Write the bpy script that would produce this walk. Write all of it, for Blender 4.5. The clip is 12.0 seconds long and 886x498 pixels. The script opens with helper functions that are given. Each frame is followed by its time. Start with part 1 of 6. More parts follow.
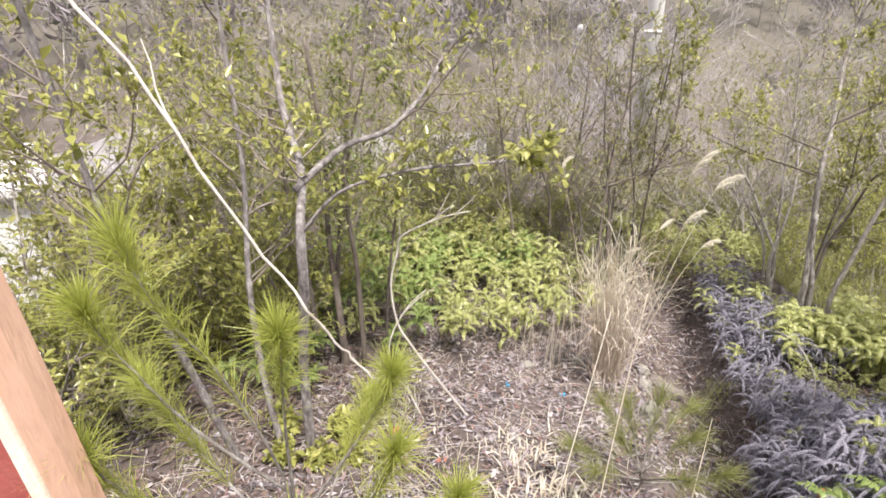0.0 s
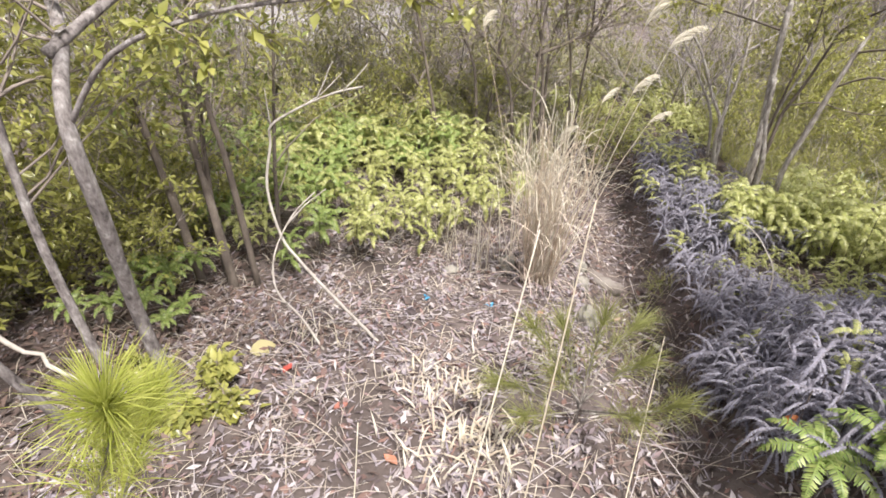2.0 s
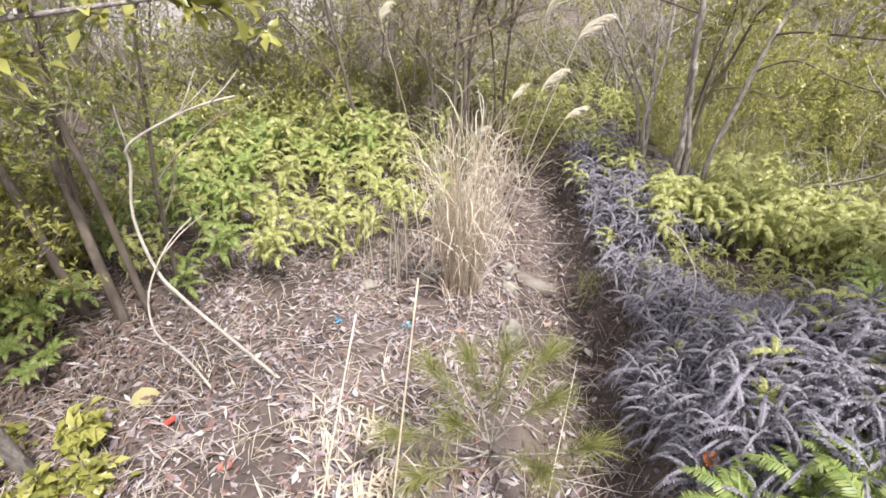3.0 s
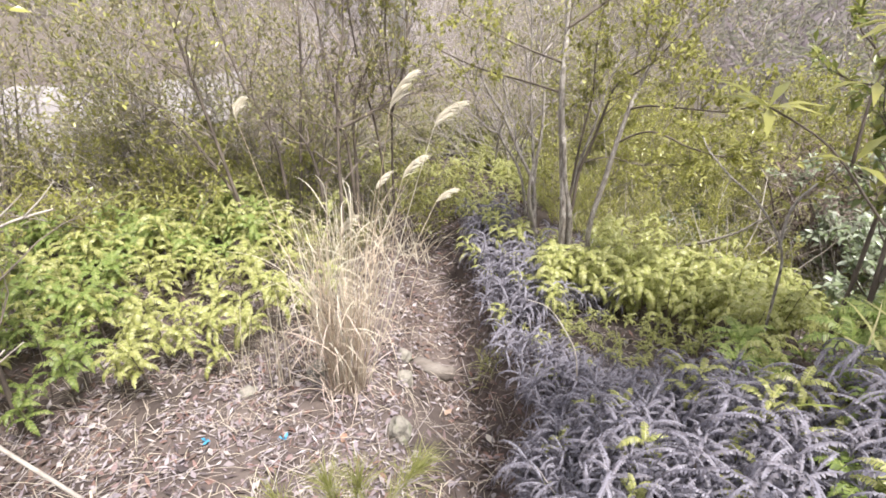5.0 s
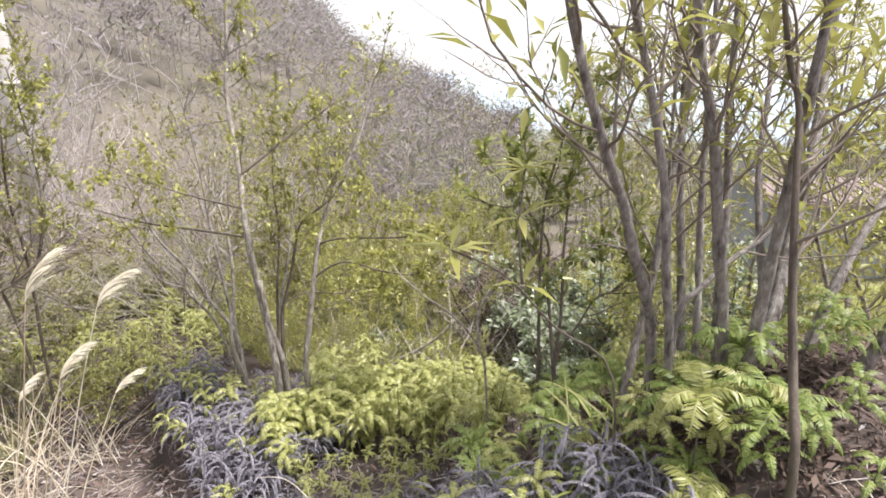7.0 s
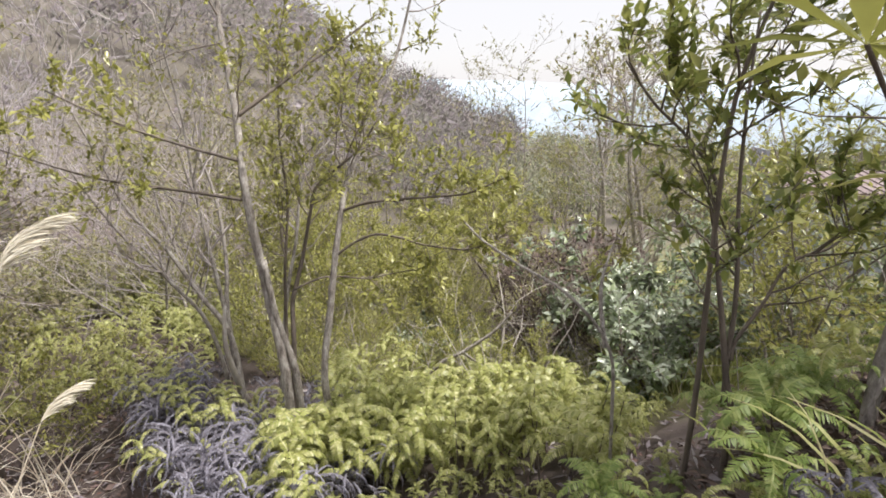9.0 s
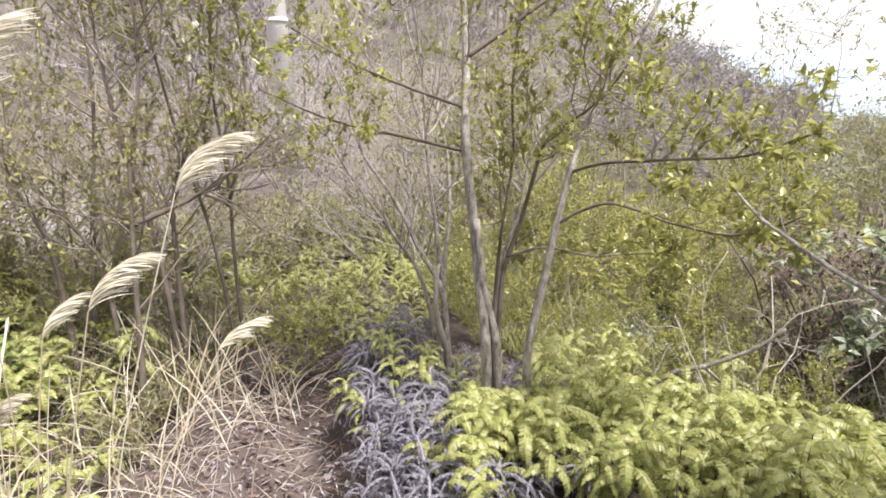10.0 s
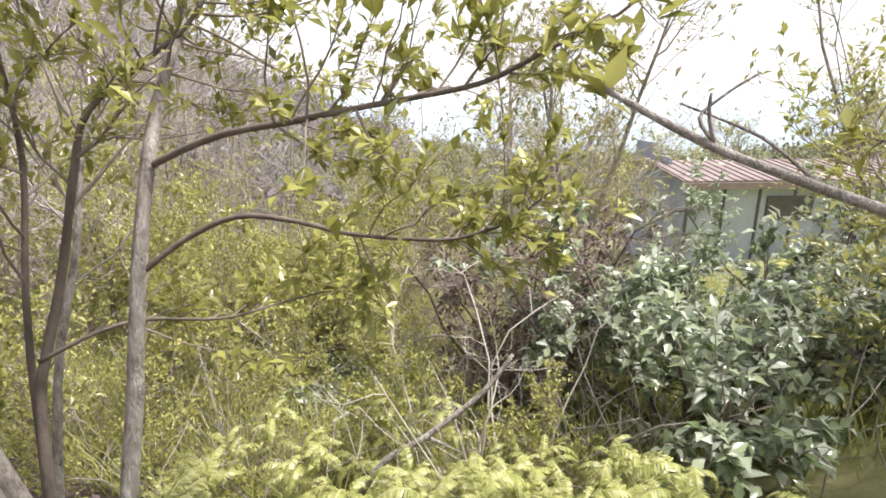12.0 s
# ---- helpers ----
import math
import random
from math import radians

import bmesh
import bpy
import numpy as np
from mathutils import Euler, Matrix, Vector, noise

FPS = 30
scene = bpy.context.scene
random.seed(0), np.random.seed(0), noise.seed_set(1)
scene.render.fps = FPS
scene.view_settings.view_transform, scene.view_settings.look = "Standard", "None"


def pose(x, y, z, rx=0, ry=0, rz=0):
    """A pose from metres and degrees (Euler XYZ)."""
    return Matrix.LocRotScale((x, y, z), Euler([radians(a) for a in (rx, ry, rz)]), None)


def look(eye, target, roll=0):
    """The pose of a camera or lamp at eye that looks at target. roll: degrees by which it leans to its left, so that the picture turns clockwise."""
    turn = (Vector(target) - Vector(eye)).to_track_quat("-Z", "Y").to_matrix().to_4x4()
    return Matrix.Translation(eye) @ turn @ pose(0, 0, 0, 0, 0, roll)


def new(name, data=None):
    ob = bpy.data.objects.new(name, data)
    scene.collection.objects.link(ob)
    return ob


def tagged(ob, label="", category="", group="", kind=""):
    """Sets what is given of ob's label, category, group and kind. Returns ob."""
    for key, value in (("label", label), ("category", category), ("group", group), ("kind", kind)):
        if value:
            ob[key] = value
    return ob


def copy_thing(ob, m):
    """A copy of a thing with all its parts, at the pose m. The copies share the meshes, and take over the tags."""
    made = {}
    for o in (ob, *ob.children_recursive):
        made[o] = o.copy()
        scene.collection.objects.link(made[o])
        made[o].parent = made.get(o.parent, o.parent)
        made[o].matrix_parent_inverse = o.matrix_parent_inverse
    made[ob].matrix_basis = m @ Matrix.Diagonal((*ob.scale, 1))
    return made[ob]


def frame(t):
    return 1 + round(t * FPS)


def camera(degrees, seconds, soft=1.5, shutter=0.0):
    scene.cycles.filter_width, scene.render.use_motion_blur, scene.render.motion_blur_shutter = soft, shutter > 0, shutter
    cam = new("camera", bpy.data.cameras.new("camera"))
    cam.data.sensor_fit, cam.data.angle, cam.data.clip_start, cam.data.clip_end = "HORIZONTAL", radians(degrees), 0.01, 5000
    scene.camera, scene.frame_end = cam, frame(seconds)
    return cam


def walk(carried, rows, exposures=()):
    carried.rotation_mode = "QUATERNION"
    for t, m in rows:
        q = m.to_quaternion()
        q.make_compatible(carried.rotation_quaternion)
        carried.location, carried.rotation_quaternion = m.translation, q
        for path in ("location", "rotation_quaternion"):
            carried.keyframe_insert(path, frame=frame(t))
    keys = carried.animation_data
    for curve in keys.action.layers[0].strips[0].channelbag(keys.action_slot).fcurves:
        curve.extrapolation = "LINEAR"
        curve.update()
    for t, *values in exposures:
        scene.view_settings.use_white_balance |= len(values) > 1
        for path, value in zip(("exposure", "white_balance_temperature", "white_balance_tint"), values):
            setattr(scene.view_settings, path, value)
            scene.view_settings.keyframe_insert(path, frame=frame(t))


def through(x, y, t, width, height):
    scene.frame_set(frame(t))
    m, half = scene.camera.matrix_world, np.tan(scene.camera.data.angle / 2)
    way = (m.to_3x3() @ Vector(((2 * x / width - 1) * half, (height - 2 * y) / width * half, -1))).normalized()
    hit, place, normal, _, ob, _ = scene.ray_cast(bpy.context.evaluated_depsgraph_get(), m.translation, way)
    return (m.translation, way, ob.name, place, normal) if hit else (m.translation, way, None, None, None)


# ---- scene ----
cam = camera(79.0, 12.0, 1.7)
PATH = [
    (0, (0.193, -0.230, 1.702), (0.110, 1.386, 1.010), -0.4),
    (0.5, (0.246, -0.087, 1.596), (0.264, 1.536, 0.918), -0.4),
    (1, (0.253, 0.120, 1.502), (0.363, 1.720, 0.779), -0.1),
    (1.5, (0.261, 0.279, 1.444), (0.384, 1.755, 0.493), 0.3),
    (2, (0.376, 0.362, 1.449), (0.484, 1.798, 0.437), -0.1),
    (2.5, (0.532, 0.452, 1.421), (0.659, 1.864, 0.377), -0.2),
    (2.7, (0.583, 0.525, 1.428), (0.763, 1.922, 0.373), -0.4),
    (4.3, (0.866, 0.736, 1.452), (1.185, 2.152, 0.458), -0.7),
    (4.5, (0.893, 0.744, 1.459), (1.248, 2.181, 0.507), -0.9),
    (5, (0.947, 0.710, 1.463), (1.427, 2.159, 0.587), -0.7),
    (5.5, (1.032, 0.634, 1.498), (1.675, 2.063, 0.698), -0.8),
    (6, (1.036, 0.656, 1.572), (1.860, 2.028, 0.840), -0.3),
    (6.5, (1.033, 0.531, 1.507), (2.057, 1.847, 0.946), -0.5),
    (6.7, (1.003, 0.646, 1.531), (2.153, 1.855, 0.973), -0.2),
    (8.3, (1.241, 1.236, 1.251), (2.883, 1.807, 0.973), 0.7),
    (8.5, (1.302, 1.331, 1.192), (2.882, 2.019, 0.837), 0.4),
    (9, (1.354, 1.534, 1.126), (2.700, 2.551, 0.623), 0.0),
    (9.5, (1.478, 1.635, 1.040), (2.450, 2.993, 0.484), -0.3),
    (10, (1.639, 1.740, 0.990), (2.380, 3.230, 0.416), -0.7),
    (10.5, (1.815, 2.000, 0.857), (2.542, 3.495, 0.278), -0.4),
    (11, (2.069, 2.165, 0.753), (2.978, 3.566, 0.200), -0.5),
    (11.5, (2.138, 2.321, 0.751), (3.450, 3.377, 0.241), -0.1),
    (12, (2.282, 2.408, 0.719), (3.824, 3.110, 0.241), 0.1),
]
walk(cam, [(t, look(eye, target, roll)) for t, eye, target, roll in PATH], [(0, 0.95), (2.5, 1.0), (4.5, 1.08), (6, 1.2), (8.5, 0.67), (9.5, 0.86), (10.5, 1.16), (11, 1.21), (12, 1.13)])

# ---- world, sun, exposure ----
world = bpy.data.worlds.new("sky")
scene.world = world
world.use_nodes = True
wn = world.node_tree
sky = wn.nodes.new("ShaderNodeTexSky")
sky.sky_type = "NISHITA"
sky.sun_disc = False
sky.sun_elevation = radians(64)
sky.sun_rotation = radians(150)
sky.air_density, sky.dust_density, sky.ozone_density = 1.0, 1.5, 1.0
# thin high cloud: the clear sky is veiled evenly with white
veil = wn.nodes.new("ShaderNodeMix")
veil.data_type = "RGBA"
veil.inputs[0].default_value = 0.87
veil.inputs[7].default_value = (5.0, 4.85, 4.95, 1)
wn.links.new(sky.outputs[0], veil.inputs[6])
wn.links.new(veil.outputs[2], wn.nodes["Background"].inputs[0])
wn.nodes["Background"].inputs[1].default_value = 0.122
sun_data = bpy.data.lights.new("sun", "SUN")
sun_data.energy, sun_data.angle, sun_data.color = 4.3, radians(12), (1.0, 0.945, 0.88)
sun_ob = new("sun", sun_data)
# the lamp stands behind and to the right of the walker, high up
sun_ob.matrix_basis = look((3.2, -3.5, 13), (0, 2, 0))


# ---- materials ----
def node_material(name, rough=0.8):
    m = bpy.data.materials.new(name)
    m.use_nodes = True
    nt = m.node_tree
    b = nt.nodes["Principled BSDF"]
    b.inputs["Roughness"].default_value = rough
    return m, nt, b


def ramp(nt, colours):
    r = nt.nodes.new("ShaderNodeValToRGB")
    e = r.color_ramp.elements
    while len(e) < len(colours):
        e.new(0.5)
    for i, c in enumerate(colours):
        e[i].position = i / max(1, len(colours) - 1)
        e[i].color = (*c, 1)
    return r


def blend(nt, kind, fac, a, b):
    n = nt.nodes.new("ShaderNodeMix")
    n.data_type, n.blend_type = "RGBA", kind
    n.inputs[0].default_value = fac
    nt.links.new(a, n.inputs[6])
    nt.links.new(b, n.inputs[7])
    return n.outputs[2]


def noise_tex(nt, scale, detail=4.0, rough=0.6):
    co = nt.nodes.new("ShaderNodeTexCoord")
    n = nt.nodes.new("ShaderNodeTexNoise")
    n.inputs["Scale"].default_value, n.inputs["Detail"].default_value, n.inputs["Roughness"].default_value = scale, detail, rough
    nt.links.new(co.outputs["Object"], n.inputs["Vector"])
    return n.outputs["Fac"]


def leaf_material(name, colours, rough=0.5, through=0.35, grain=60.0):
    """Leaves: a colour for each leaf, fine mottling, light passing through."""
    m, nt, b = node_material(name, rough)
    geo = nt.nodes.new("ShaderNodeNewGeometry")
    info = nt.nodes.new("ShaderNodeObjectInfo")
    add = nt.nodes.new("ShaderNodeMath")
    add.operation = "ADD"
    nt.links.new(geo.outputs["Random Per Island"], add.inputs[0])
    nt.links.new(info.outputs["Random"], add.inputs[1])
    frac = nt.nodes.new("ShaderNodeMath")
    frac.operation = "FRACT"
    nt.links.new(add.outputs[0], frac.inputs[0])
    r = ramp(nt, colours)
    nt.links.new(frac.outputs[0], r.inputs[0])
    g = ramp(nt, [(0.72, 0.72, 0.72), (1, 1, 1)])
    nt.links.new(noise_tex(nt, grain), g.inputs[0])
    col = blend(nt, "MULTIPLY", 0.8, r.outputs[0], g.outputs[0])
    nt.links.new(col, b.inputs["Base Color"])
    if through > 0:
        tr = nt.nodes.new("ShaderNodeBsdfTranslucent")
        nt.links.new(col, tr.inputs[0])
        mx = nt.nodes.new("ShaderNodeMixShader")
        mx.inputs[0].default_value = through
        nt.links.new(b.outputs[0], mx.inputs[1])
        nt.links.new(tr.outputs[0], mx.inputs[2])
        nt.links.new(mx.outputs[0], nt.nodes["Material Output"].inputs[0])
    return m


def solid_material(name, colours, scale=8.0, rough=0.85, bump=0.3, fine=90.0, stretch=None, metal=0.0):
    """A surface with mottling at two scales and a fine relief."""
    m, nt, b = node_material(name, rough)
    b.inputs["Metallic"].default_value = metal
    co = nt.nodes.new("ShaderNodeTexCoord")
    mp = nt.nodes.new("ShaderNodeMapping")
    if stretch:
        mp.inputs["Scale"].default_value = stretch
    nt.links.new(co.outputs["Object"], mp.inputs[0])
    n1, n2 = nt.nodes.new("ShaderNodeTexNoise"), nt.nodes.new("ShaderNodeTexNoise")
    for n, sc in ((n1, scale), (n2, fine)):
        n.inputs["Scale"].default_value, n.inputs["Detail"].default_value, n.inputs["Roughness"].default_value = sc, 5.0, 0.65
        nt.links.new(mp.outputs[0], n.inputs["Vector"])
    st = nt.nodes.new("ShaderNodeMapRange")
    st.inputs[1].default_value, st.inputs[2].default_value = 0.3, 0.7
    nt.links.new(n1.outputs["Fac"], st.inputs[0])
    r = ramp(nt, colours)
    nt.links.new(st.outputs[0], r.inputs[0])
    g = ramp(nt, [(0.45, 0.45, 0.45), (1, 1, 1), (1, 1, 1)])
    nt.links.new(n2.outputs["Fac"], g.inputs[0])
    nt.links.new(blend(nt, "MULTIPLY", 0.7, r.outputs[0], g.outputs[0]), b.inputs["Base Color"])
    bp = nt.nodes.new("ShaderNodeBump")
    bp.inputs["Strength"].default_value = bump
    bp.inputs["Distance"].default_value = 0.01
    nt.links.new(n2.outputs["Fac"], bp.inputs["Height"])
    nt.links.new(bp.outputs[0], b.inputs["Normal"])
    return m


FERN = leaf_material("fern_yellow_green", [(0.33, 0.38, 0.10), (0.53, 0.54, 0.20), (0.41, 0.44, 0.14), (0.68, 0.66, 0.36), (0.23, 0.27, 0.07), (0.58, 0.57, 0.25)], 0.38, 0.4)
FERN_DARK = leaf_material("fern_fresh_green", [(0.17, 0.25, 0.06), (0.27, 0.35, 0.10), (0.38, 0.43, 0.15)], 0.45, 0.35)
FERN_DEAD = leaf_material("dead_fern", [(0.22, 0.21, 0.27), (0.29, 0.28, 0.345), (0.14, 0.13, 0.165), (0.24, 0.222, 0.26), (0.36, 0.35, 0.42)], 0.7, 0.15)
LITTER = leaf_material("dead_leaves", [(0.23, 0.185, 0.20), (0.39, 0.35, 0.385), (0.10, 0.073, 0.078), (0.56, 0.51, 0.51), (0.30, 0.26, 0.305), (0.25, 0.145, 0.12), (0.075, 0.058, 0.062), (0.34, 0.295, 0.315)], 0.75, 0.1)
WITHERED = leaf_material("withered_leaves", [(0.12, 0.082, 0.072), (0.18, 0.128, 0.112), (0.08, 0.058, 0.052), (0.22, 0.15, 0.125)], 0.8, 0.1)
STRAW = leaf_material("dry_straw", [(0.83, 0.75, 0.62), (0.90, 0.85, 0.74), (0.77, 0.67, 0.54), (0.68, 0.56, 0.45)], 0.55, 0.45)
OLD_STRAW = leaf_material("weathered_straw", [(0.58, 0.51, 0.42), (0.70, 0.63, 0.52), (0.46, 0.39, 0.34), (0.40, 0.34, 0.31), (0.62, 0.56, 0.50)], 0.6, 0.3)
MIDLEAF = leaf_material("mid_green_leaves", [(0.15, 0.19, 0.05), (0.24, 0.28, 0.08), (0.33, 0.35, 0.11), (0.43, 0.43, 0.15)], 0.28, 0.38)
PLUME = leaf_material("seed_plume", [(0.84, 0.79, 0.67), (0.90, 0.86, 0.76), (0.80, 0.73, 0.58)], 0.8, 0.3)
OLIVE = leaf_material("olive_leaves", [(0.27, 0.28, 0.065), (0.40, 0.40, 0.115), (0.50, 0.485, 0.16), (0.18, 0.20, 0.055)], 0.28, 0.4)
# the palest tones paint in white sky reflected on glossy leaves
SILVER = leaf_material("grey_green_sheen_leaves", [(0.30, 0.36, 0.23), (0.48, 0.53, 0.43), (0.16, 0.22, 0.09), (0.38, 0.44, 0.27), (0.64, 0.68, 0.62)], 0.2, 0.32)
DULL = leaf_material("dull_small_leaves", [(0.24, 0.24, 0.09), (0.36, 0.34, 0.15), (0.42, 0.36, 0.24), (0.20, 0.22, 0.08), (0.38, 0.38, 0.13)], 0.4, 0.35)
NEEDLE = leaf_material("pine_needles", [(0.47, 0.52, 0.11), (0.60, 0.62, 0.18), (0.40, 0.45, 0.09)], 0.42, 0.45)
NEEDLE_DULL = leaf_material("olive_pine_needles", [(0.30, 0.32, 0.11), (0.40, 0.40, 0.16), (0.24, 0.27, 0.08)], 0.5, 0.45)
MEADOW = leaf_material("meadow_grass", [(0.37, 0.41, 0.11), (0.52, 0.52, 0.19), (0.28, 0.33, 0.08), (0.58, 0.54, 0.31), (0.46, 0.49, 0.14)], 0.55, 0.45)
STRAW_PINK = leaf_material("pinkish_straw", [(0.74, 0.61, 0.54), (0.84, 0.73, 0.65), (0.64, 0.50, 0.43), (0.80, 0.71, 0.64)], 0.6, 0.4)
FOREST = leaf_material("hill_forest", [(0.185, 0.15, 0.168), (0.24, 0.205, 0.225), (0.14, 0.14, 0.105), (0.32, 0.285, 0.31), (0.12, 0.13, 0.09), (0.20, 0.165, 0.18)], 0.9, 0.1, 3.0)
WOODS = leaf_material("valley_woods", [(0.16, 0.18, 0.10), (0.24, 0.25, 0.15), (0.20, 0.21, 0.14), (0.28, 0.27, 0.20)], 0.9, 0.1, 3.0)
BARK = solid_material("grey_bark", [(0.095, 0.08, 0.072), (0.26, 0.23, 0.21), (0.37, 0.34, 0.315), (0.57, 0.54, 0.51)], 40, 0.85, 0.9, 160, (1, 1, 0.4))
BARK_STEM = solid_material("weathered_stem_bark", [(0.06, 0.05, 0.05), (0.20, 0.175, 0.172), (0.31, 0.28, 0.275), (0.52, 0.49, 0.485)], 45, 0.85, 0.9, 150, (1, 1, 0.4))
BARK_DARK = solid_material("dark_bark", [(0.07, 0.055, 0.05), (0.135, 0.11, 0.092), (0.21, 0.175, 0.15)], 14, 0.85, 0.5, 140, (1, 1, 0.35))
TWIG = solid_material("twigs", [(0.17, 0.14, 0.12), (0.32, 0.27, 0.245)], 6, 0.85, 0.2)
TWIG_PALE = solid_material("pale_twigs", [(0.34, 0.30, 0.305), (0.50, 0.455, 0.46)], 6, 0.85, 0.2)
LAVENDER = solid_material("lavender_twigs", [(0.44, 0.40, 0.43), (0.58, 0.54, 0.57)], 6, 0.85, 0.2)
DEADWOOD = solid_material("bleached_wood", [(0.27, 0.23, 0.21), (0.45, 0.41, 0.375), (0.58, 0.54, 0.50)], 20, 0.75, 0.4, 120, (1, 1, 0.3))
SOIL = solid_material("soil", [(0.055, 0.042, 0.039), (0.11, 0.086, 0.080), (0.175, 0.142, 0.132)], 3.0, 0.95, 0.8, 45)
EARTH = SOIL.copy()
EARTH.name = "woodland_floor"
en = EARTH.node_tree
eb = en.nodes["Principled BSDF"]
soil_out = eb.inputs["Base Color"].links[0].from_socket
eco = en.nodes.new("ShaderNodeTexCoord")
esep = en.nodes.new("ShaderNodeSeparateXYZ")
en.links.new(eco.outputs["Object"], esep.inputs[0])
enoise = noise_tex(en, 1.3)
emap = en.nodes.new("ShaderNodeMapRange")
emap.inputs[1].default_value, emap.inputs[2].default_value = 3.9, 5.2
esum = en.nodes.new("ShaderNodeMath")
esum.operation = "MULTIPLY_ADD"
en.links.new(enoise, esum.inputs[0])
esum.inputs[1].default_value = 1.2
en.links.new(esep.outputs[0], esum.inputs[2])
en.links.new(esum.outputs[0], emap.inputs[0])
turf = ramp(en, [(0.13, 0.145, 0.045), (0.25, 0.27, 0.075), (0.32, 0.31, 0.13)])
en.links.new(noise_tex(en, 5.0), turf.inputs[0])
emix = en.nodes.new("ShaderNodeMix")
emix.data_type = "RGBA"
elow = en.nodes.new("ShaderNodeMapRange")
elow.inputs[1].default_value, elow.inputs[2].default_value = 0.6, -0.2
en.links.new(esep.outputs[2], elow.inputs[0])
eboth = en.nodes.new("ShaderNodeMath")
eboth.operation = "MULTIPLY"
en.links.new(emap.outputs[0], eboth.inputs[0])
en.links.new(elow.outputs[0], eboth.inputs[1])
eback = en.nodes.new("ShaderNodeMapRange")
eback.inputs[1].default_value, eback.inputs[2].default_value = 8.0, 5.5
en.links.new(esep.outputs[1], eback.inputs[0])
eall = en.nodes.new("ShaderNodeMath")
eall.operation = "MULTIPLY"
en.links.new(eboth.outputs[0], eall.inputs[0])
en.links.new(eback.outputs[0], eall.inputs[1])
en.links.new(eall.outputs[0], emix.inputs[0])
en.links.new(soil_out, emix.inputs[6])
en.links.new(turf.outputs[0], emix.inputs[7])
efar = en.nodes.new("ShaderNodeVectorMath")
efar.operation = "LENGTH"
en.links.new(eco.outputs["Object"], efar.inputs[0])
efade = en.nodes.new("ShaderNodeMapRange")
efade.inputs[1].default_value, efade.inputs[2].default_value = 13.0, 24.0
en.links.new(efar.outputs[1], efade.inputs[0])
scrub = ramp(en, [(0.085, 0.078, 0.06), (0.13, 0.115, 0.095), (0.17, 0.145, 0.125)])
en.links.new(noise_tex(en, 0.35), scrub.inputs[0])
ewide = en.nodes.new("ShaderNodeMix")
ewide.data_type = "RGBA"
en.links.new(efade.outputs[0], ewide.inputs[0])
en.links.new(emix.outputs[2], ewide.inputs[6])
en.links.new(scrub.outputs[0], ewide.inputs[7])
en.links.new(ewide.outputs[2], eb.inputs["Base Color"])
CONCRETE = solid_material("concrete", [(0.64, 0.61, 0.62), (0.82, 0.79, 0.80)], 3, 0.85, 0.25, 60)
ROADSTUFF = solid_material("pale_gravel", [(0.22, 0.205, 0.21), (0.33, 0.31, 0.315)], 1.2, 0.9, 0.5, 25)
STONE = solid_material("stone", [(0.16, 0.15, 0.13), (0.30, 0.28, 0.25), (0.22, 0.24, 0.16)], 12, 0.9, 0.6, 70)
LOGWOOD = solid_material("log_wood", [(0.11, 0.09, 0.082), (0.18, 0.155, 0.14), (0.26, 0.235, 0.215)], 10, 0.85, 0.5, 80, (0.3, 1, 1))
ROOFING = solid_material("brown_roof_sheet", [(0.16, 0.12, 0.12), (0.25, 0.195, 0.19)], 2, 0.55, 0.2, 40)
CLADDING = solid_material("blue_grey_sheet", [(0.25, 0.28, 0.37), (0.40, 0.44, 0.55)], 1.5, 0.5, 0.15, 30, (1, 1, 0.25))
DARKTRIM = solid_material("dark_trim", [(0.05, 0.05, 0.06), (0.10, 0.09, 0.09)], 5, 0.6, 0.1)
WHITEWALL = solid_material("white_wall", [(0.72, 0.72, 0.73), (0.82, 0.82, 0.82)], 2, 0.7, 0.1, 50)
REDWOOD = solid_material("red_paint", [(0.32, 0.07, 0.06), (0.42, 0.12, 0.10)], 9, 0.6, 0.3)
PINKWOOD = solid_material("faded_pink_wood", [(0.50, 0.29, 0.20), (0.62, 0.40, 0.30)], 9, 0.7, 0.3, 80, (1, 1, 0.2))
CREAM = solid_material("cream_paint", [(0.74, 0.68, 0.56), (0.82, 0.78, 0.68)], 9, 0.6, 0.2)
WIRE = solid_material("cable", [(0.05, 0.05, 0.05), (0.08, 0.08, 0.08)], 5, 0.6, 0.0)
# blue-grey stands in for the haze over far slopes
HAZED_HILL = solid_material("far_hill_haze_blue", [(0.34, 0.42, 0.50), (0.42, 0.49, 0.56)], 0.02, 1.0, 0.0, 0.2)
BLUEBIT = solid_material("blue_plastic", [(0.04, 0.24, 0.42), (0.10, 0.34, 0.52)], 20, 0.4, 0.0)


